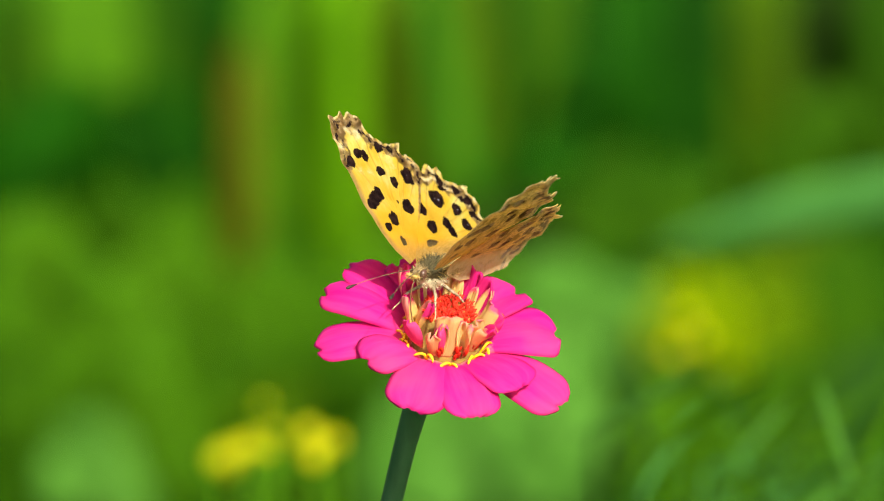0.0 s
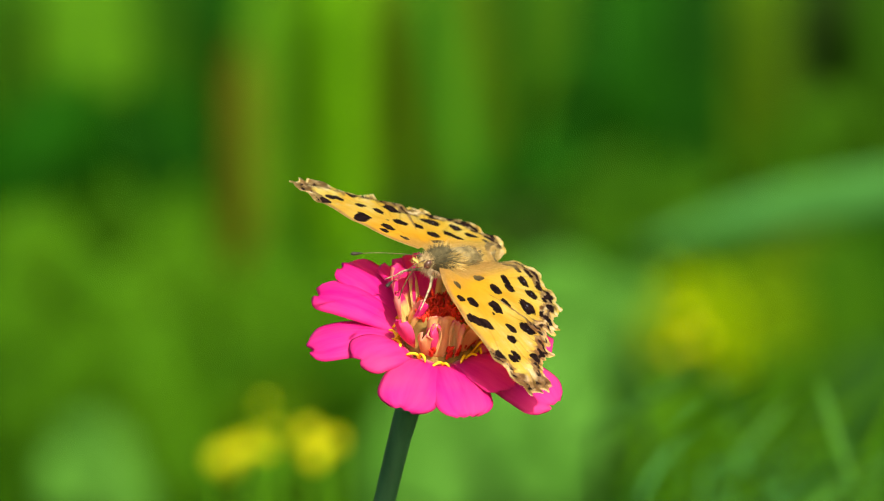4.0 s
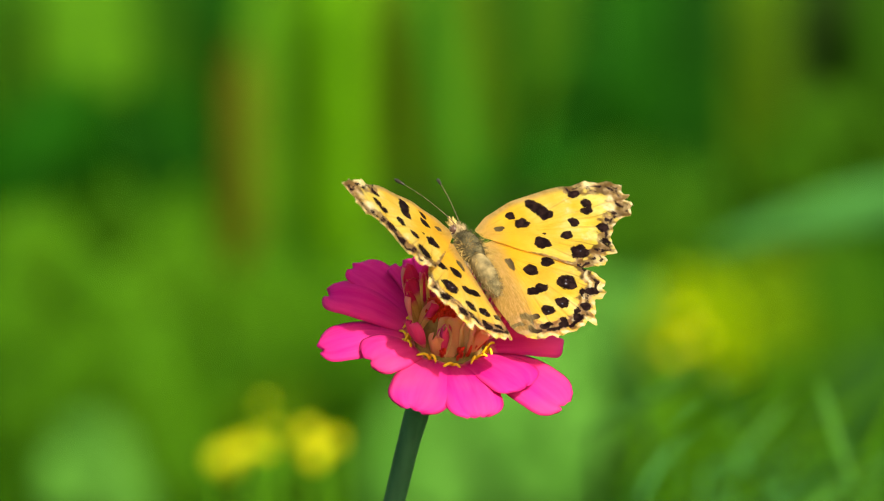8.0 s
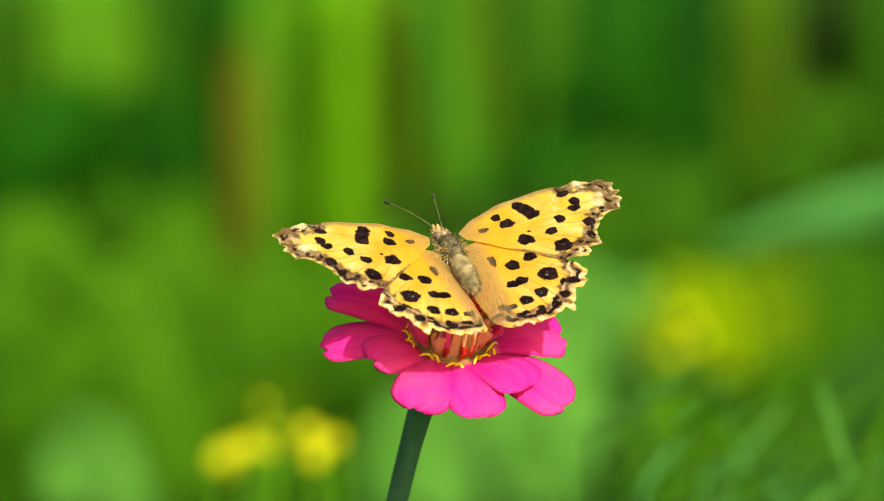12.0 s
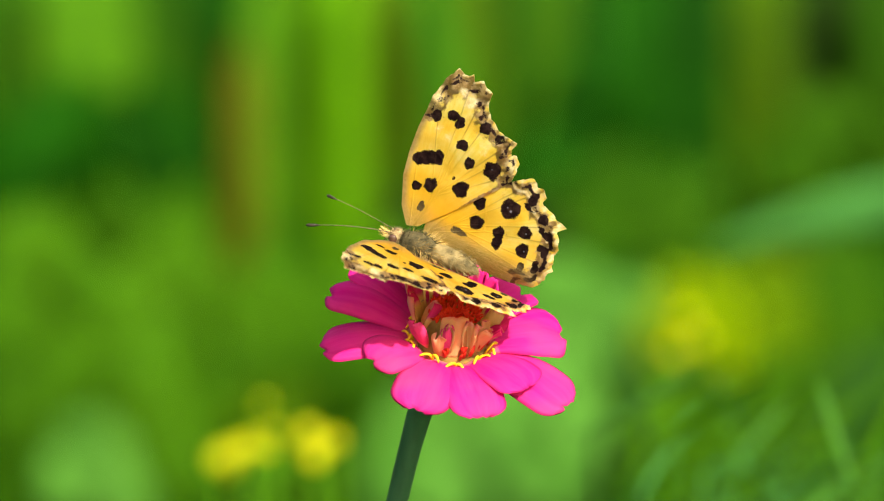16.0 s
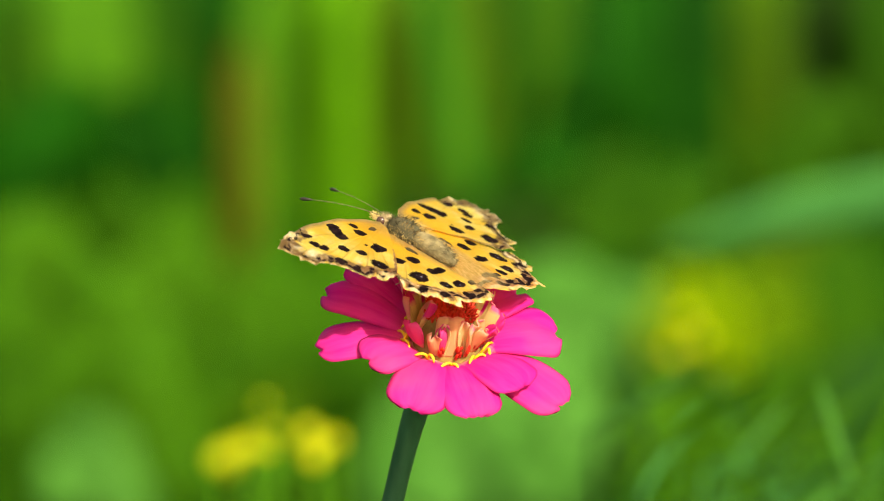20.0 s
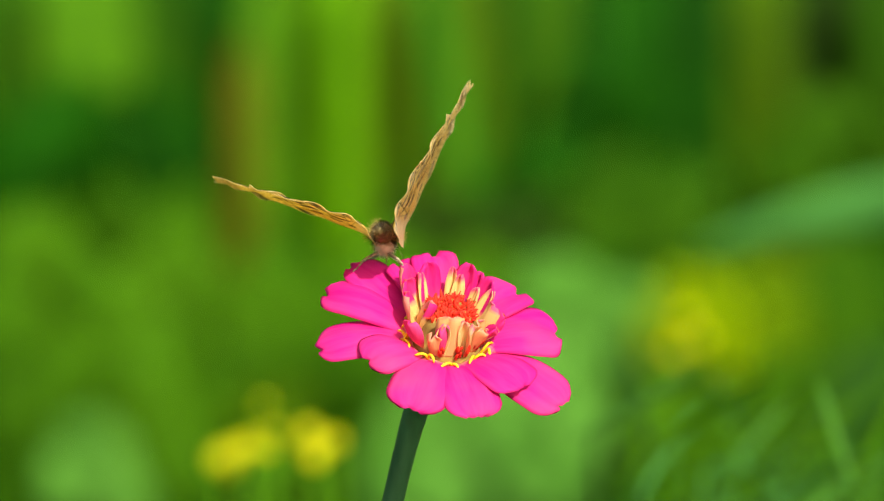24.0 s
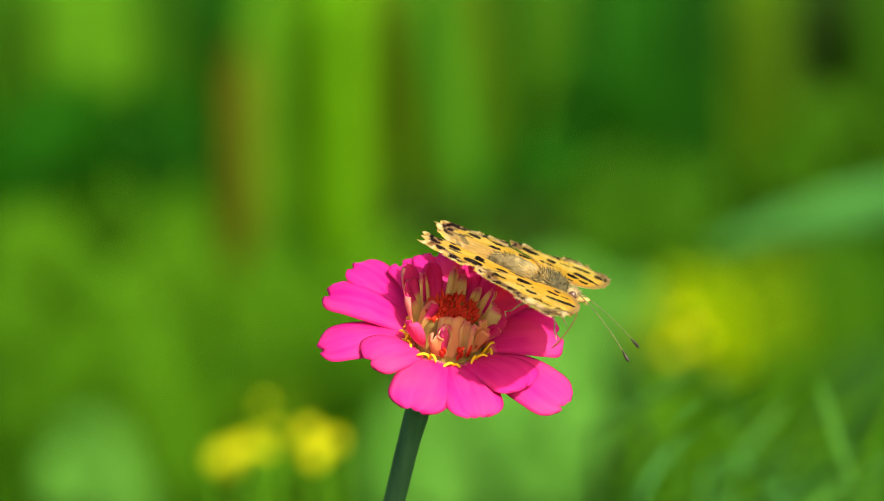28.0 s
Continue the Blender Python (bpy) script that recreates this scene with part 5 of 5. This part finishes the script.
def body():
    def v3(*p):
        return Vector(p) * MM
    bm = bmesh.new()
    blob(bm, v3(0, -5.0, 0.2), (2.05 * MM, 3.3 * MM, 2.0 * MM), 24, 16)
    thorax = part("thorax", bm, MAT_THORAX, butterfly, "olive-grey furry thorax")
    bm = bmesh.new()
    furry(bm, (0, -5.0, 0.2), (2.05, 3.3, 2.0), 900, 1.1, 1)
    part("fur", bm, MAT_THORAX, thorax)
    bm = bmesh.new()
    furry(bm, (0, -6.4, 0.1), (2.2, 3.4, 1.9), 900, 1.9, 2, keep=lambda d: abs(d.x) > 0.35 and d.z > -0.3)
    part("fur", bm, MAT_TAN, thorax, "golden hairs at the wing roots")
    bm = bmesh.new()
    blob(bm, v3(0, -5.2, -1.2), (1.6 * MM, 3.2 * MM, 1.7 * MM), 20, 12)
    furry(bm, (0, -5.2, -1.2), (1.6, 3.2, 1.7), 600, 0.9, 3, keep=lambda d: d.z < 0.1)
    part("breast", bm, MAT_BELLY, butterfly, "pale cream underside of the thorax")
    bm = bmesh.new()
    rows = [(-7.4, 0.2, 1.3), (-8.6, 0.35, 1.65), (-10.4, 0.4, 1.7), (-12.0, 0.35, 1.55), (-13.6, 0.25, 1.2), (-14.9, 0.1, 0.75), (-15.6, 0.0, 0.3)]
    fine = []
    for i in range(len(rows) - 1):
        for q in range(4):
            t = q / 4
            a, b = rows[i], rows[i + 1]
            fine.append((a[0] + (b[0] - a[0]) * t, a[1] + (b[1] - a[1]) * t, (a[2] + (b[2] - a[2]) * t) * (1 - 0.05 * (q == 0))))
    tube(bm, [v3(0, y, z) for y, z, _ in fine], [r * MM for _, _, r in fine], 18)
    furry(bm, (0, -11.2, 0.3), (1.6, 4.2, 1.6), 900, 0.8, 4, back=1.0)
    part("abdomen", bm, MAT_ABDOMEN, butterfly, "brown and gold banded furry abdomen")
    bm = bmesh.new()
    blob(bm, v3(0, -1.0, 0.0), (1.15 * MM, 1.1 * MM, 1.1 * MM), 18, 12)
    furry(bm, (0, -1.0, 0.0), (1.15, 1.1, 1.1), 420, 0.8, 5, back=-0.3)
    head = part("head", bm, MAT_HEAD, butterfly, "small brown furry head")
    for s in (-1, 1):
        bm = bmesh.new()
        blob(bm, v3(0.95 * s, -0.75, 0.1), (0.55 * MM, 0.75 * MM, 0.8 * MM), 16, 12)
        part("eye", bm, MAT_EYE, head, "dark brown compound eye")
        bm = bmesh.new()
        tube(bm, [v3(0.35 * s, -0.3, -0.3), v3(0.4 * s, 0.9, -0.15), v3(0.35 * s, 2.0, 0.35)], [0.35 * MM, 0.36 * MM, 0.08 * MM], 8)
        furry(bm, (0.4 * s, 0.8, -0.1), (0.35, 1.0, 0.35), 80, 0.5, 6 + s, back=-0.5)
        part("palp", bm, MAT_TAN, head, "furry tan palp")
        bm = bmesh.new()
        shaft = bezier((v3(0.45 * s, -0.4, 0.7), v3(1.3 * s, 3.3, 1.0), v3(2.5 * s, 7.2, 0.9), v3(3.7 * s, 11.0, 0.2)), 16)
        tube(bm, shaft, [(0.085 - 0.03 * min(1, i / 8)) * MM for i in range(17)], 6)
        ant = part("antenna", bm, MAT_ANTENNA, butterfly, "thin ringed brown antenna")
        bm = bmesh.new()
        d = (shaft[-1] - shaft[-2]).normalized()
        tube(bm, [shaft[-1] - d * 0.2 * MM, shaft[-1] + d * 0.7 * MM, shaft[-1] + d * 1.6 * MM, shaft[-1] + d * 2.0 * MM], [0.08 * MM, 0.24 * MM, 0.30 * MM, 0.10 * MM], 8)
        part("club", bm, MAT_CLUB, ant, "dark antenna club")
        FEELERS.append(ant)
        for y0, x1, y1, x2, y2, z2 in ((-4.0, 3.0, -1.6, 4.0, -0.6, -6.6), (-6.3, 3.2, -7.8, 4.4, -9.4, -6.4)):
            bm = bmesh.new()
            tube(bm, [v3(0.7 * s, y0, -2.3), v3(0.75 * x1 * s, (y0 + y1) / 2 + 0.2, -3.4), v3(x1 * s, y1, -4.2)], [0.30 * MM, 0.25 * MM, 0.19 * MM], 8)
            leg = part("leg", bm, MAT_LEG, butterfly, "thin brown and tan leg")
            bm = bmesh.new()
            tube(bm, [v3(x1 * s, y1, -4.2), v3((x1 * 0.5 + x2 * 0.5) * s, (y1 + y2) / 2, -5.4), v3(x2 * 0.97 * s, y2, z2 + 0.6), v3(x2 * 1.05 * s, y2 + 0.5, z2)], [0.18 * MM, 0.14 * MM, 0.11 * MM, 0.08 * MM], 7)
            part("shin", bm, MAT_LEG, leg)
    bm = bmesh.new()
    tube(bm, bezier((v3(0, 0.0, -0.7), v3(0, 1.6, -2.0), v3(0, 1.2, -5.0), v3(0, 0.2, -7.5), v3(0, -0.6, -9.5)), 16), [0.11 * MM] * 17, 6)
    part("proboscis", bm, MAT_TONGUE, butterfly, "thin brown feeding tube")


body()


# ---- movement ----
def motions():
    # seconds; heading, pitch and bank in degrees; right and up of the picture's middle in millimetres; lift of the left and the right wings
    flight = [
        (0.0, 234.6, 3.3, -2.3, -4.15, -3.81, 43, 52),
        (0.1, 234.0, 4.6, -2.0, -4.51, -3.61, 57, 66),
        (0.3, 227.8, 3.7, -3.8, -4.45, -3.43, 47, 57),
        (0.5, 225.1, 1.3, -9.2, -4.67, -3.34, 50, 50),
        (0.7, 222.3, 4.5, -3.9, -5.44, -3.09, 42, 53),
        (0.9, 211.6, 3.9, -0.1, -6.88, -3.67, 55, 48),
        (1.0, 210.5, 5.9, -1.7, -6.84, -2.09, 54, 41),
        (1.1, 213.8, 11.0, 1.4, -6.29, -1.70, 68, 52),
        (1.2, 217.0, 19.7, 2.0, -5.69, -0.53, 65, 57),
        (1.3, 211.8, 25.6, -0.1, -7.55, -0.66, 36, 35),
        (1.4, 202.3, 23.4, -3.6, -7.89, -0.05, 21, 9),
        (1.5, 210.7, 21.6, -17.6, -6.04, 0.01, -15, -13),
        (1.7, 208.9, 13.5, -21.4, -8.80, -2.82, -16, -13),
        (2.0, 212.6, 15.7, -24.3, -8.11, -1.57, -19, -17),
        (2.5, 228.0, 14.0, -28.3, -5.96, -0.89, -12, -14),
        (3.0, 232.3, 13.7, -23.8, -4.47, -0.77, -12, -13),
        (3.5, 235.8, 10.8, -28.1, -2.79, -1.26, -10, -12),
        (5.5, 213.3, 10.2, -20.8, -6.29, -2.15, -12, -14),
        (6.0, 213.0, 13.8, -16.3, -5.07, -1.55, -4, -2),
        (6.3, 209.2, 19.9, -6.7, -3.46, -1.80, -12, 8),
        (6.4, 197.2, 20.2, -3.2, -6.65, -0.47, 11, 14),
        (6.5, 194.0, 14.6, -5.9, -7.00, 0.19, 48, 50),
        (6.6, 198.0, 14.4, -4.4, -8.03, 0.08, 63, 74),
        (6.7, 191.2, 16.1, -3.5, -7.67, 1.01, 66, 71),
        (6.8, 183.8, 17.8, -7.8, -9.51, 0.80, 57, 60),
        (6.9, 181.2, 17.0, -8.7, -7.72, 0.76, 51, 61),
        (7.0, 171.3, 14.4, -11.3, -5.81, 1.71, 39, 86),
        (7.1, 171.4, 13.7, 6.6, -6.68, 0.49, 10, 52),
        (7.2, 172.6, 13.9, 6.2, -6.56, -0.37, 9, 55),
        (7.3, 171.2, 13.9, 5.6, -6.26, 0.99, 11, 52),
        (7.4, 171.2, 17.2, 5.3, -5.77, 1.11, 13, 56),
        (7.5, 159.4, 15.7, -4.3, -4.46, 2.53, 37, 66),
        (7.6, 159.6, 24.6, -1.7, -4.67, 5.00, 48, 56),
        (7.7, 153.4, 29.8, 0.2, -3.26, 5.32, 60, 55),
        (7.8, 135.9, 28.6, 4.1, -1.50, 3.02, 59, 54),
        (7.9, 129.2, 27.0, 5.3, -0.14, 2.38, 48, 47),
        (8.0, 120.8, 32.9, 10.1, 2.14, 3.77, 21, 19),
        (8.1, 111.1, 25.5, 2.2, 2.64, 1.88, 26, -1),
        (8.2, 107.4, 27.6, 1.3, 3.51, 1.33, 15, 0),
        (8.5, 105.2, 35.7, 8.6, 4.53, 2.90, 17, 6),
        (8.7, 111.2, 30.2, 7.8, 4.92, 2.21, 39, 21),
        (8.9, 102.3, 31.4, 11.2, 3.10, 2.65, 66, 58),
        (9.0, 107.5, 23.1, 14.7, 2.36, 1.90, 57, 65),
        (9.1, 104.2, 27.8, 10.9, 1.85, 2.75, 58, 52),
        (9.3, 104.2, 26.9, 7.8, 3.76, 3.07, 33, 17),
        (9.5, 94.1, 27.2, 10.9, 5.48, 2.39, 12, 2),
        (9.7, 94.2, 21.9, 5.7, 5.01, 1.80, 30, 5),
        (9.9, 95.7, 23.6, 6.0, 2.26, 2.73, 66, 52),
        (10.0, 103.2, 23.0, 12.3, 1.71, 2.85, 62, 62),
        (10.2, 99.0, 22.4, 4.4, 1.93, 2.52, 66, 55),
        (10.4, 108.3, 25.0, 3.5, 2.76, 1.83, 46, 35),
        (10.5, 105.5, 28.7, 8.2, 2.72, 2.33, 28, 23),
        (10.7, 107.1, 27.4, 5.6, 3.35, 2.43, 30, 16),
        (10.9, 107.3, 24.9, 5.7, 2.35, 1.39, 38, 30),
        (11.0, 102.6, 26.4, 13.8, 1.90, 2.28, 40, 50),
        (11.5, 104.0, 24.7, 16.4, 1.58, 1.99, 38, 55),
        (11.7, 107.8, 28.5, 5.2, 1.90, 2.37, 37, 35),
        (11.9, 109.4, 15.9, -0.7, -0.47, 1.85, 7, 14),
        (12.0, 114.1, 23.7, -1.9, -0.42, 2.72, 9, 11),
        (12.2, 113.6, 18.3, -2.1, 0.80, 1.86, 24, 22),
        (12.4, 126.1, 29.1, -1.3, -1.64, 3.25, 45, 58),
        (12.5, 127.3, 24.0, 4.2, -2.85, 3.78, 41, 56),
        (14.5, 139.8, 15.0, 3.1, -4.27, 2.65, 44, 65),
        (14.7, 142.4, 15.9, -1.1, -4.28, 4.20, 29, 38),
        (14.9, 141.9, 22.6, -1.8, -4.69, 3.30, -1, 14),
        (15.0, 139.3, 20.5, -2.0, -4.09, 2.80, -9, 5),
        (15.2, 138.8, 22.2, -1.9, -3.32, 3.79, -4, 5),
        (15.3, 142.0, 20.3, -2.9, -6.14, 5.02, 2, 17),
        (15.4, 144.7, 19.9, -2.9, -7.39, 5.35, 11, 28),
        (15.5, 147.8, 18.9, -3.7, -7.96, 4.52, 30, 54),
        (15.7, 156.6, 10.5, -4.2, -10.08, 3.89, 44, 62),
        (15.9, 170.2, 11.4, -11.3, -10.40, 2.56, 27, 72),
        (16.0, 164.4, 20.5, -22.1, -8.22, 2.67, 28, 65),
        (16.2, 168.2, 18.5, -14.1, -9.02, 1.97, 3, 27),
        (16.5, 161.4, 13.9, -11.5, -8.32, 1.63, 23, 52),
        (16.7, 161.7, 13.4, -7.4, -8.45, 2.29, 25, 53),
        (16.9, 161.5, 16.0, -10.7, -8.68, 1.56, 16, 46),
        (17.0, 163.2, 19.3, -21.3, -8.28, 1.77, 18, 29),
        (17.2, 166.3, 24.1, -13.0, -7.54, 1.42, -11, 21),
        (17.5, 166.3, 20.0, -18.6, -7.58, 1.34, -0, 21),
        (17.7, 166.7, 19.1, -7.6, -9.36, 1.10, 1, 47),
        (17.8, 164.9, 18.2, -6.3, -9.53, 1.13, 13, 70),
        (17.9, 163.4, 11.0, -5.0, -9.64, 0.68, 23, 75),
        (18.0, 163.9, 7.6, -4.4, -9.39, 0.70, 26, 72),
        (18.2, 164.3, 1.6, -6.2, -10.07, 0.44, 22, 82),
        (18.5, 174.0, 2.6, -8.3, -9.54, 0.53, 26, 77),
        (18.7, 174.6, 3.9, -12.8, -8.51, -2.33, 35, 68),
        (19.0, 177.5, 5.2, -13.3, -9.65, -0.52, 21, 62),
        (19.2, 171.4, 1.7, -6.3, -9.85, 0.35, 37, 63),
        (19.3, 162.0, 3.3, -3.8, -11.66, -0.55, 32, 56),
        (19.4, 163.6, 5.1, -4.1, -13.12, -1.32, 23, 43),
        (19.5, 164.4, 4.8, -10.9, -12.56, 1.55, 19, 25),
        (19.6, 153.6, 14.8, -4.8, -12.77, 2.39, 8, 16),
        (19.8, 149.1, 21.6, -0.3, -12.74, 4.07, 10, 3),
        (20.0, 146.0, 20.5, 1.2, -9.90, 5.14, 2, -9),
        (20.2, 143.1, 21.4, -0.4, -9.80, 5.91, 11, 3),
        (20.4, 140.2, 23.6, -1.3, -9.56, 5.63, 6, -2),
        (20.5, 135.0, 22.4, -3.9, -8.50, 5.33, 21, 20),
        (20.6, 126.9, -1.3, -7.4, -5.16, 2.31, 53, 49),
        (20.7, 123.2, -11.3, -5.8, -7.95, 1.89, 73, 66),
        (20.8, 124.9, -11.1, -3.0, -8.61, 2.01, 77, 72),
        (20.9, 129.9, -4.0, -1.2, -10.29, 2.94, 62, 68),
        (21.0, 137.5, -5.1, -2.8, -13.04, 3.05, 39, 60),
        (21.2, 133.3, -13.5, -2.5, -10.88, 2.43, 23, 39),
        (21.5, 147.1, -15.3, 0.8, -14.97, 0.59, 43, 68),
        (23.5, 96.0, -1.6, -10.7, -11.64, 4.37, 19, 40),
        (23.6, 91.8, -6.2, -6.0, -10.82, 3.14, 22, 55),
        (23.7, 88.1, -9.6, -6.3, -10.67, 2.74, 40, 81),
        (23.8, 81.1, -12.6, -9.9, -9.88, 1.68, 53, 87),
        (24.0, 86.2, -20.8, 2.4, -8.85, 1.43, 16, 69),
        (24.1, 76.2, -11.0, -4.2, -7.55, 2.83, 7, 41),
        (24.2, 75.7, -4.9, -8.3, -7.33, 3.94, -12, 37),
        (24.3, 66.8, -0.7, -4.0, -5.88, 5.68, 16, 59),
        (24.4, 58.7, -6.4, -2.2, -5.66, 5.35, 33, 83),
        (24.5, 51.1, 2.2, -3.0, -3.39, 6.65, 39, 78),
        (24.7, 50.0, 9.3, -3.5, -1.23, 6.21, 13, 44),
        (24.9, 38.7, -0.5, -4.1, 4.06, 3.89, 23, 44),
        (25.0, 28.3, -2.7, -8.5, 6.03, 3.30, 48, 62),
        (25.2, 18.1, -10.0, -4.7, 12.48, 0.23, 34, 46),
        (25.3, 18.7, -9.0, -3.2, 12.43, -0.18, 15, 30),
        (25.4, 17.9, -6.0, -1.9, 11.69, -0.65, 1, 16),
        (25.5, 21.4, -6.2, -1.1, 11.80, 0.76, -3, 4),
        (25.7, 26.5, -10.9, -0.0, 12.76, -0.58, 3, 5),
        (25.9, 25.9, -9.8, -0.2, 14.32, -0.75, 11, 13),
        (26.0, 28.3, -9.6, -1.6, 14.17, -0.33, 18, 17),
        (26.2, 33.0, -12.1, -1.3, 14.76, -1.79, 50, 66),
        (26.5, 21.0, -23.2, -8.0, 17.41, -4.83, 23, 43),
        (26.7, 21.9, -25.8, -2.6, 17.54, -6.35, -3, 29),
        (27.0, -10.3, -27.3, 7.7, 21.02, -9.37, 32, 56),
        (27.2, -17.0, -19.3, 4.2, 21.14, -8.15, 42, 60),
        (27.5, -18.2, -14.5, 1.0, 21.03, -6.47, 0, 18),
        (27.7, -17.5, -21.0, -1.4, 21.36, -7.49, -6, 14),
        (28.0, -12.8, -21.5, -0.6, 21.55, -7.40, -10, 9),
    ]
    up = Vector((0, 0.2588, 0.9659)) * MM
    near = Vector((0, -0.9659, 0.2588)) * MM
    # millimetres towards the camera, by the second: it walks from the cone to the back petals and round to the side
    RANGE = ((0, 6.3, 7, 8, 12.5, 15, 19, 20, 21.5, 23.5, 24.2, 25, 26, 27, 28), (7, 7, 3, 0, -1, -1, -1.5, -4, -7, -13, -15, -7, -1, 3, 3))
    rows = []
    for t, h, p, r, x, y, _, _ in flight:
        rows.append((t, Matrix.Translation(Vector(AIM) + Vector((x * MM, 0, 0)) + up * y + near * np.interp(t, RANGE[0], RANGE[1])) @ pose(0, 0, 0, 0, 0, h - 90) @ pose(0, 0, 0, p) @ pose(0, 0, 0, 0, r)))
    walk(butterfly, rows)
    # degrees by which the left hind wing hangs below its forewing, by the second
    HANG = ((0, 7.7, 8.0, 8.5, 8.8, 11.6, 12.0, 12.4, 28), (0, 0, 5, 3, 0, 0, 1, 0, 0))
    for side, hind, w in WINGS:
        walk(w, [(row[0], pose(side * HINGE[0] * MM, 0, HINGE[1] * MM, 0, -side * (row[7 if side > 0 else 6] - (np.interp(row[0], *HANG) if hind and side < 0 else 0)), 0)) for row in flight])
    # the bluish leaf blows to and fro: seconds, millimetres
    blow = ((0, -12), (1, -30), (2, -40), (3, -38), (3.5, -28), (4.5, -14), (5.5, -4), (6.5, 3), (9, 5), (11, 6), (16, 6), (18, 0), (19, -8), (20, -10), (21, 4), (21.5, 6), (23.5, 0), (25, 4), (28, 4))
    home = swaying_leaf.matrix_basis.copy()
    walk(swaying_leaf, [(t, Matrix.Translation((a * MM, 0, 0)) @ home) for t, a in blow])
    # the feelers dip: seconds, degrees
    dips = ((0, -4), (6.3, -4), (8, -8), (12.5, -10), (19, -6), (20.3, -14), (21, -46), (21.5, -46), (23.5, -30), (24.5, -14), (25.0, -8), (25.5, -22), (26, -26), (27, -20), (28, -22))
    for ant in FEELERS:
        walk(ant, [(t, pose(0, 0, 0, a)) for t, a in dips])
    # the stem sways a little in the breeze: seconds, millimetres to the right at the flower
    sway = [
        (0, -0.72),
        (0.5, -0.81),
        (1, -1.35),
        (1.5, -2.16),
        (2, -3.96),
        (2.5, -3.60),
        (3, -2.88),
        (3.5, -1.89),
        (4.5, -1.98),
        (5.5, -1.89),
        (6, -1.08),
        (6.5, -0.72),
        (7, -0.36),
        (7.5, -0.54),
        (8, -0.27),
        (8.5, 0.18),
        (9, -0.09),
        (9.5, 0.27),
        (10, 0.27),
        (10.5, 0.27),
        (11, 0.18),
        (11.5, 0.27),
        (12, 0.18),
        (12.5, 0.00),
        (14.5, 0.27),
        (15, 0.27),
        (15.5, 0.18),
        (16, 0.18),
        (16.5, 0.18),
        (17, 0.00),
        (17.5, -0.09),
        (18, -0.54),
        (18.5, -0.81),
        (19, -0.81),
        (19.5, -0.81),
        (20, -0.54),
        (20.5, -0.36),
        (21, -0.36),
        (21.5, -0.36),
        (23.5, -0.36),
        (23.8, -1.62),
        (24, -0.54),
        (24.5, -1.08),
        (25, -0.72),
        (25.5, -0.27),
        (26, 0.00),
        (26.5, -0.09),
        (27, -0.54),
        (27.5, -0.27),
        (28, -0.27),
    ]
    walk(zinnia, [(t, Matrix.Translation(ROOT) @ pose(0, 0, 0, 0, math.degrees(x * MM / 0.606), 0)) for t, x in sway])


motions()
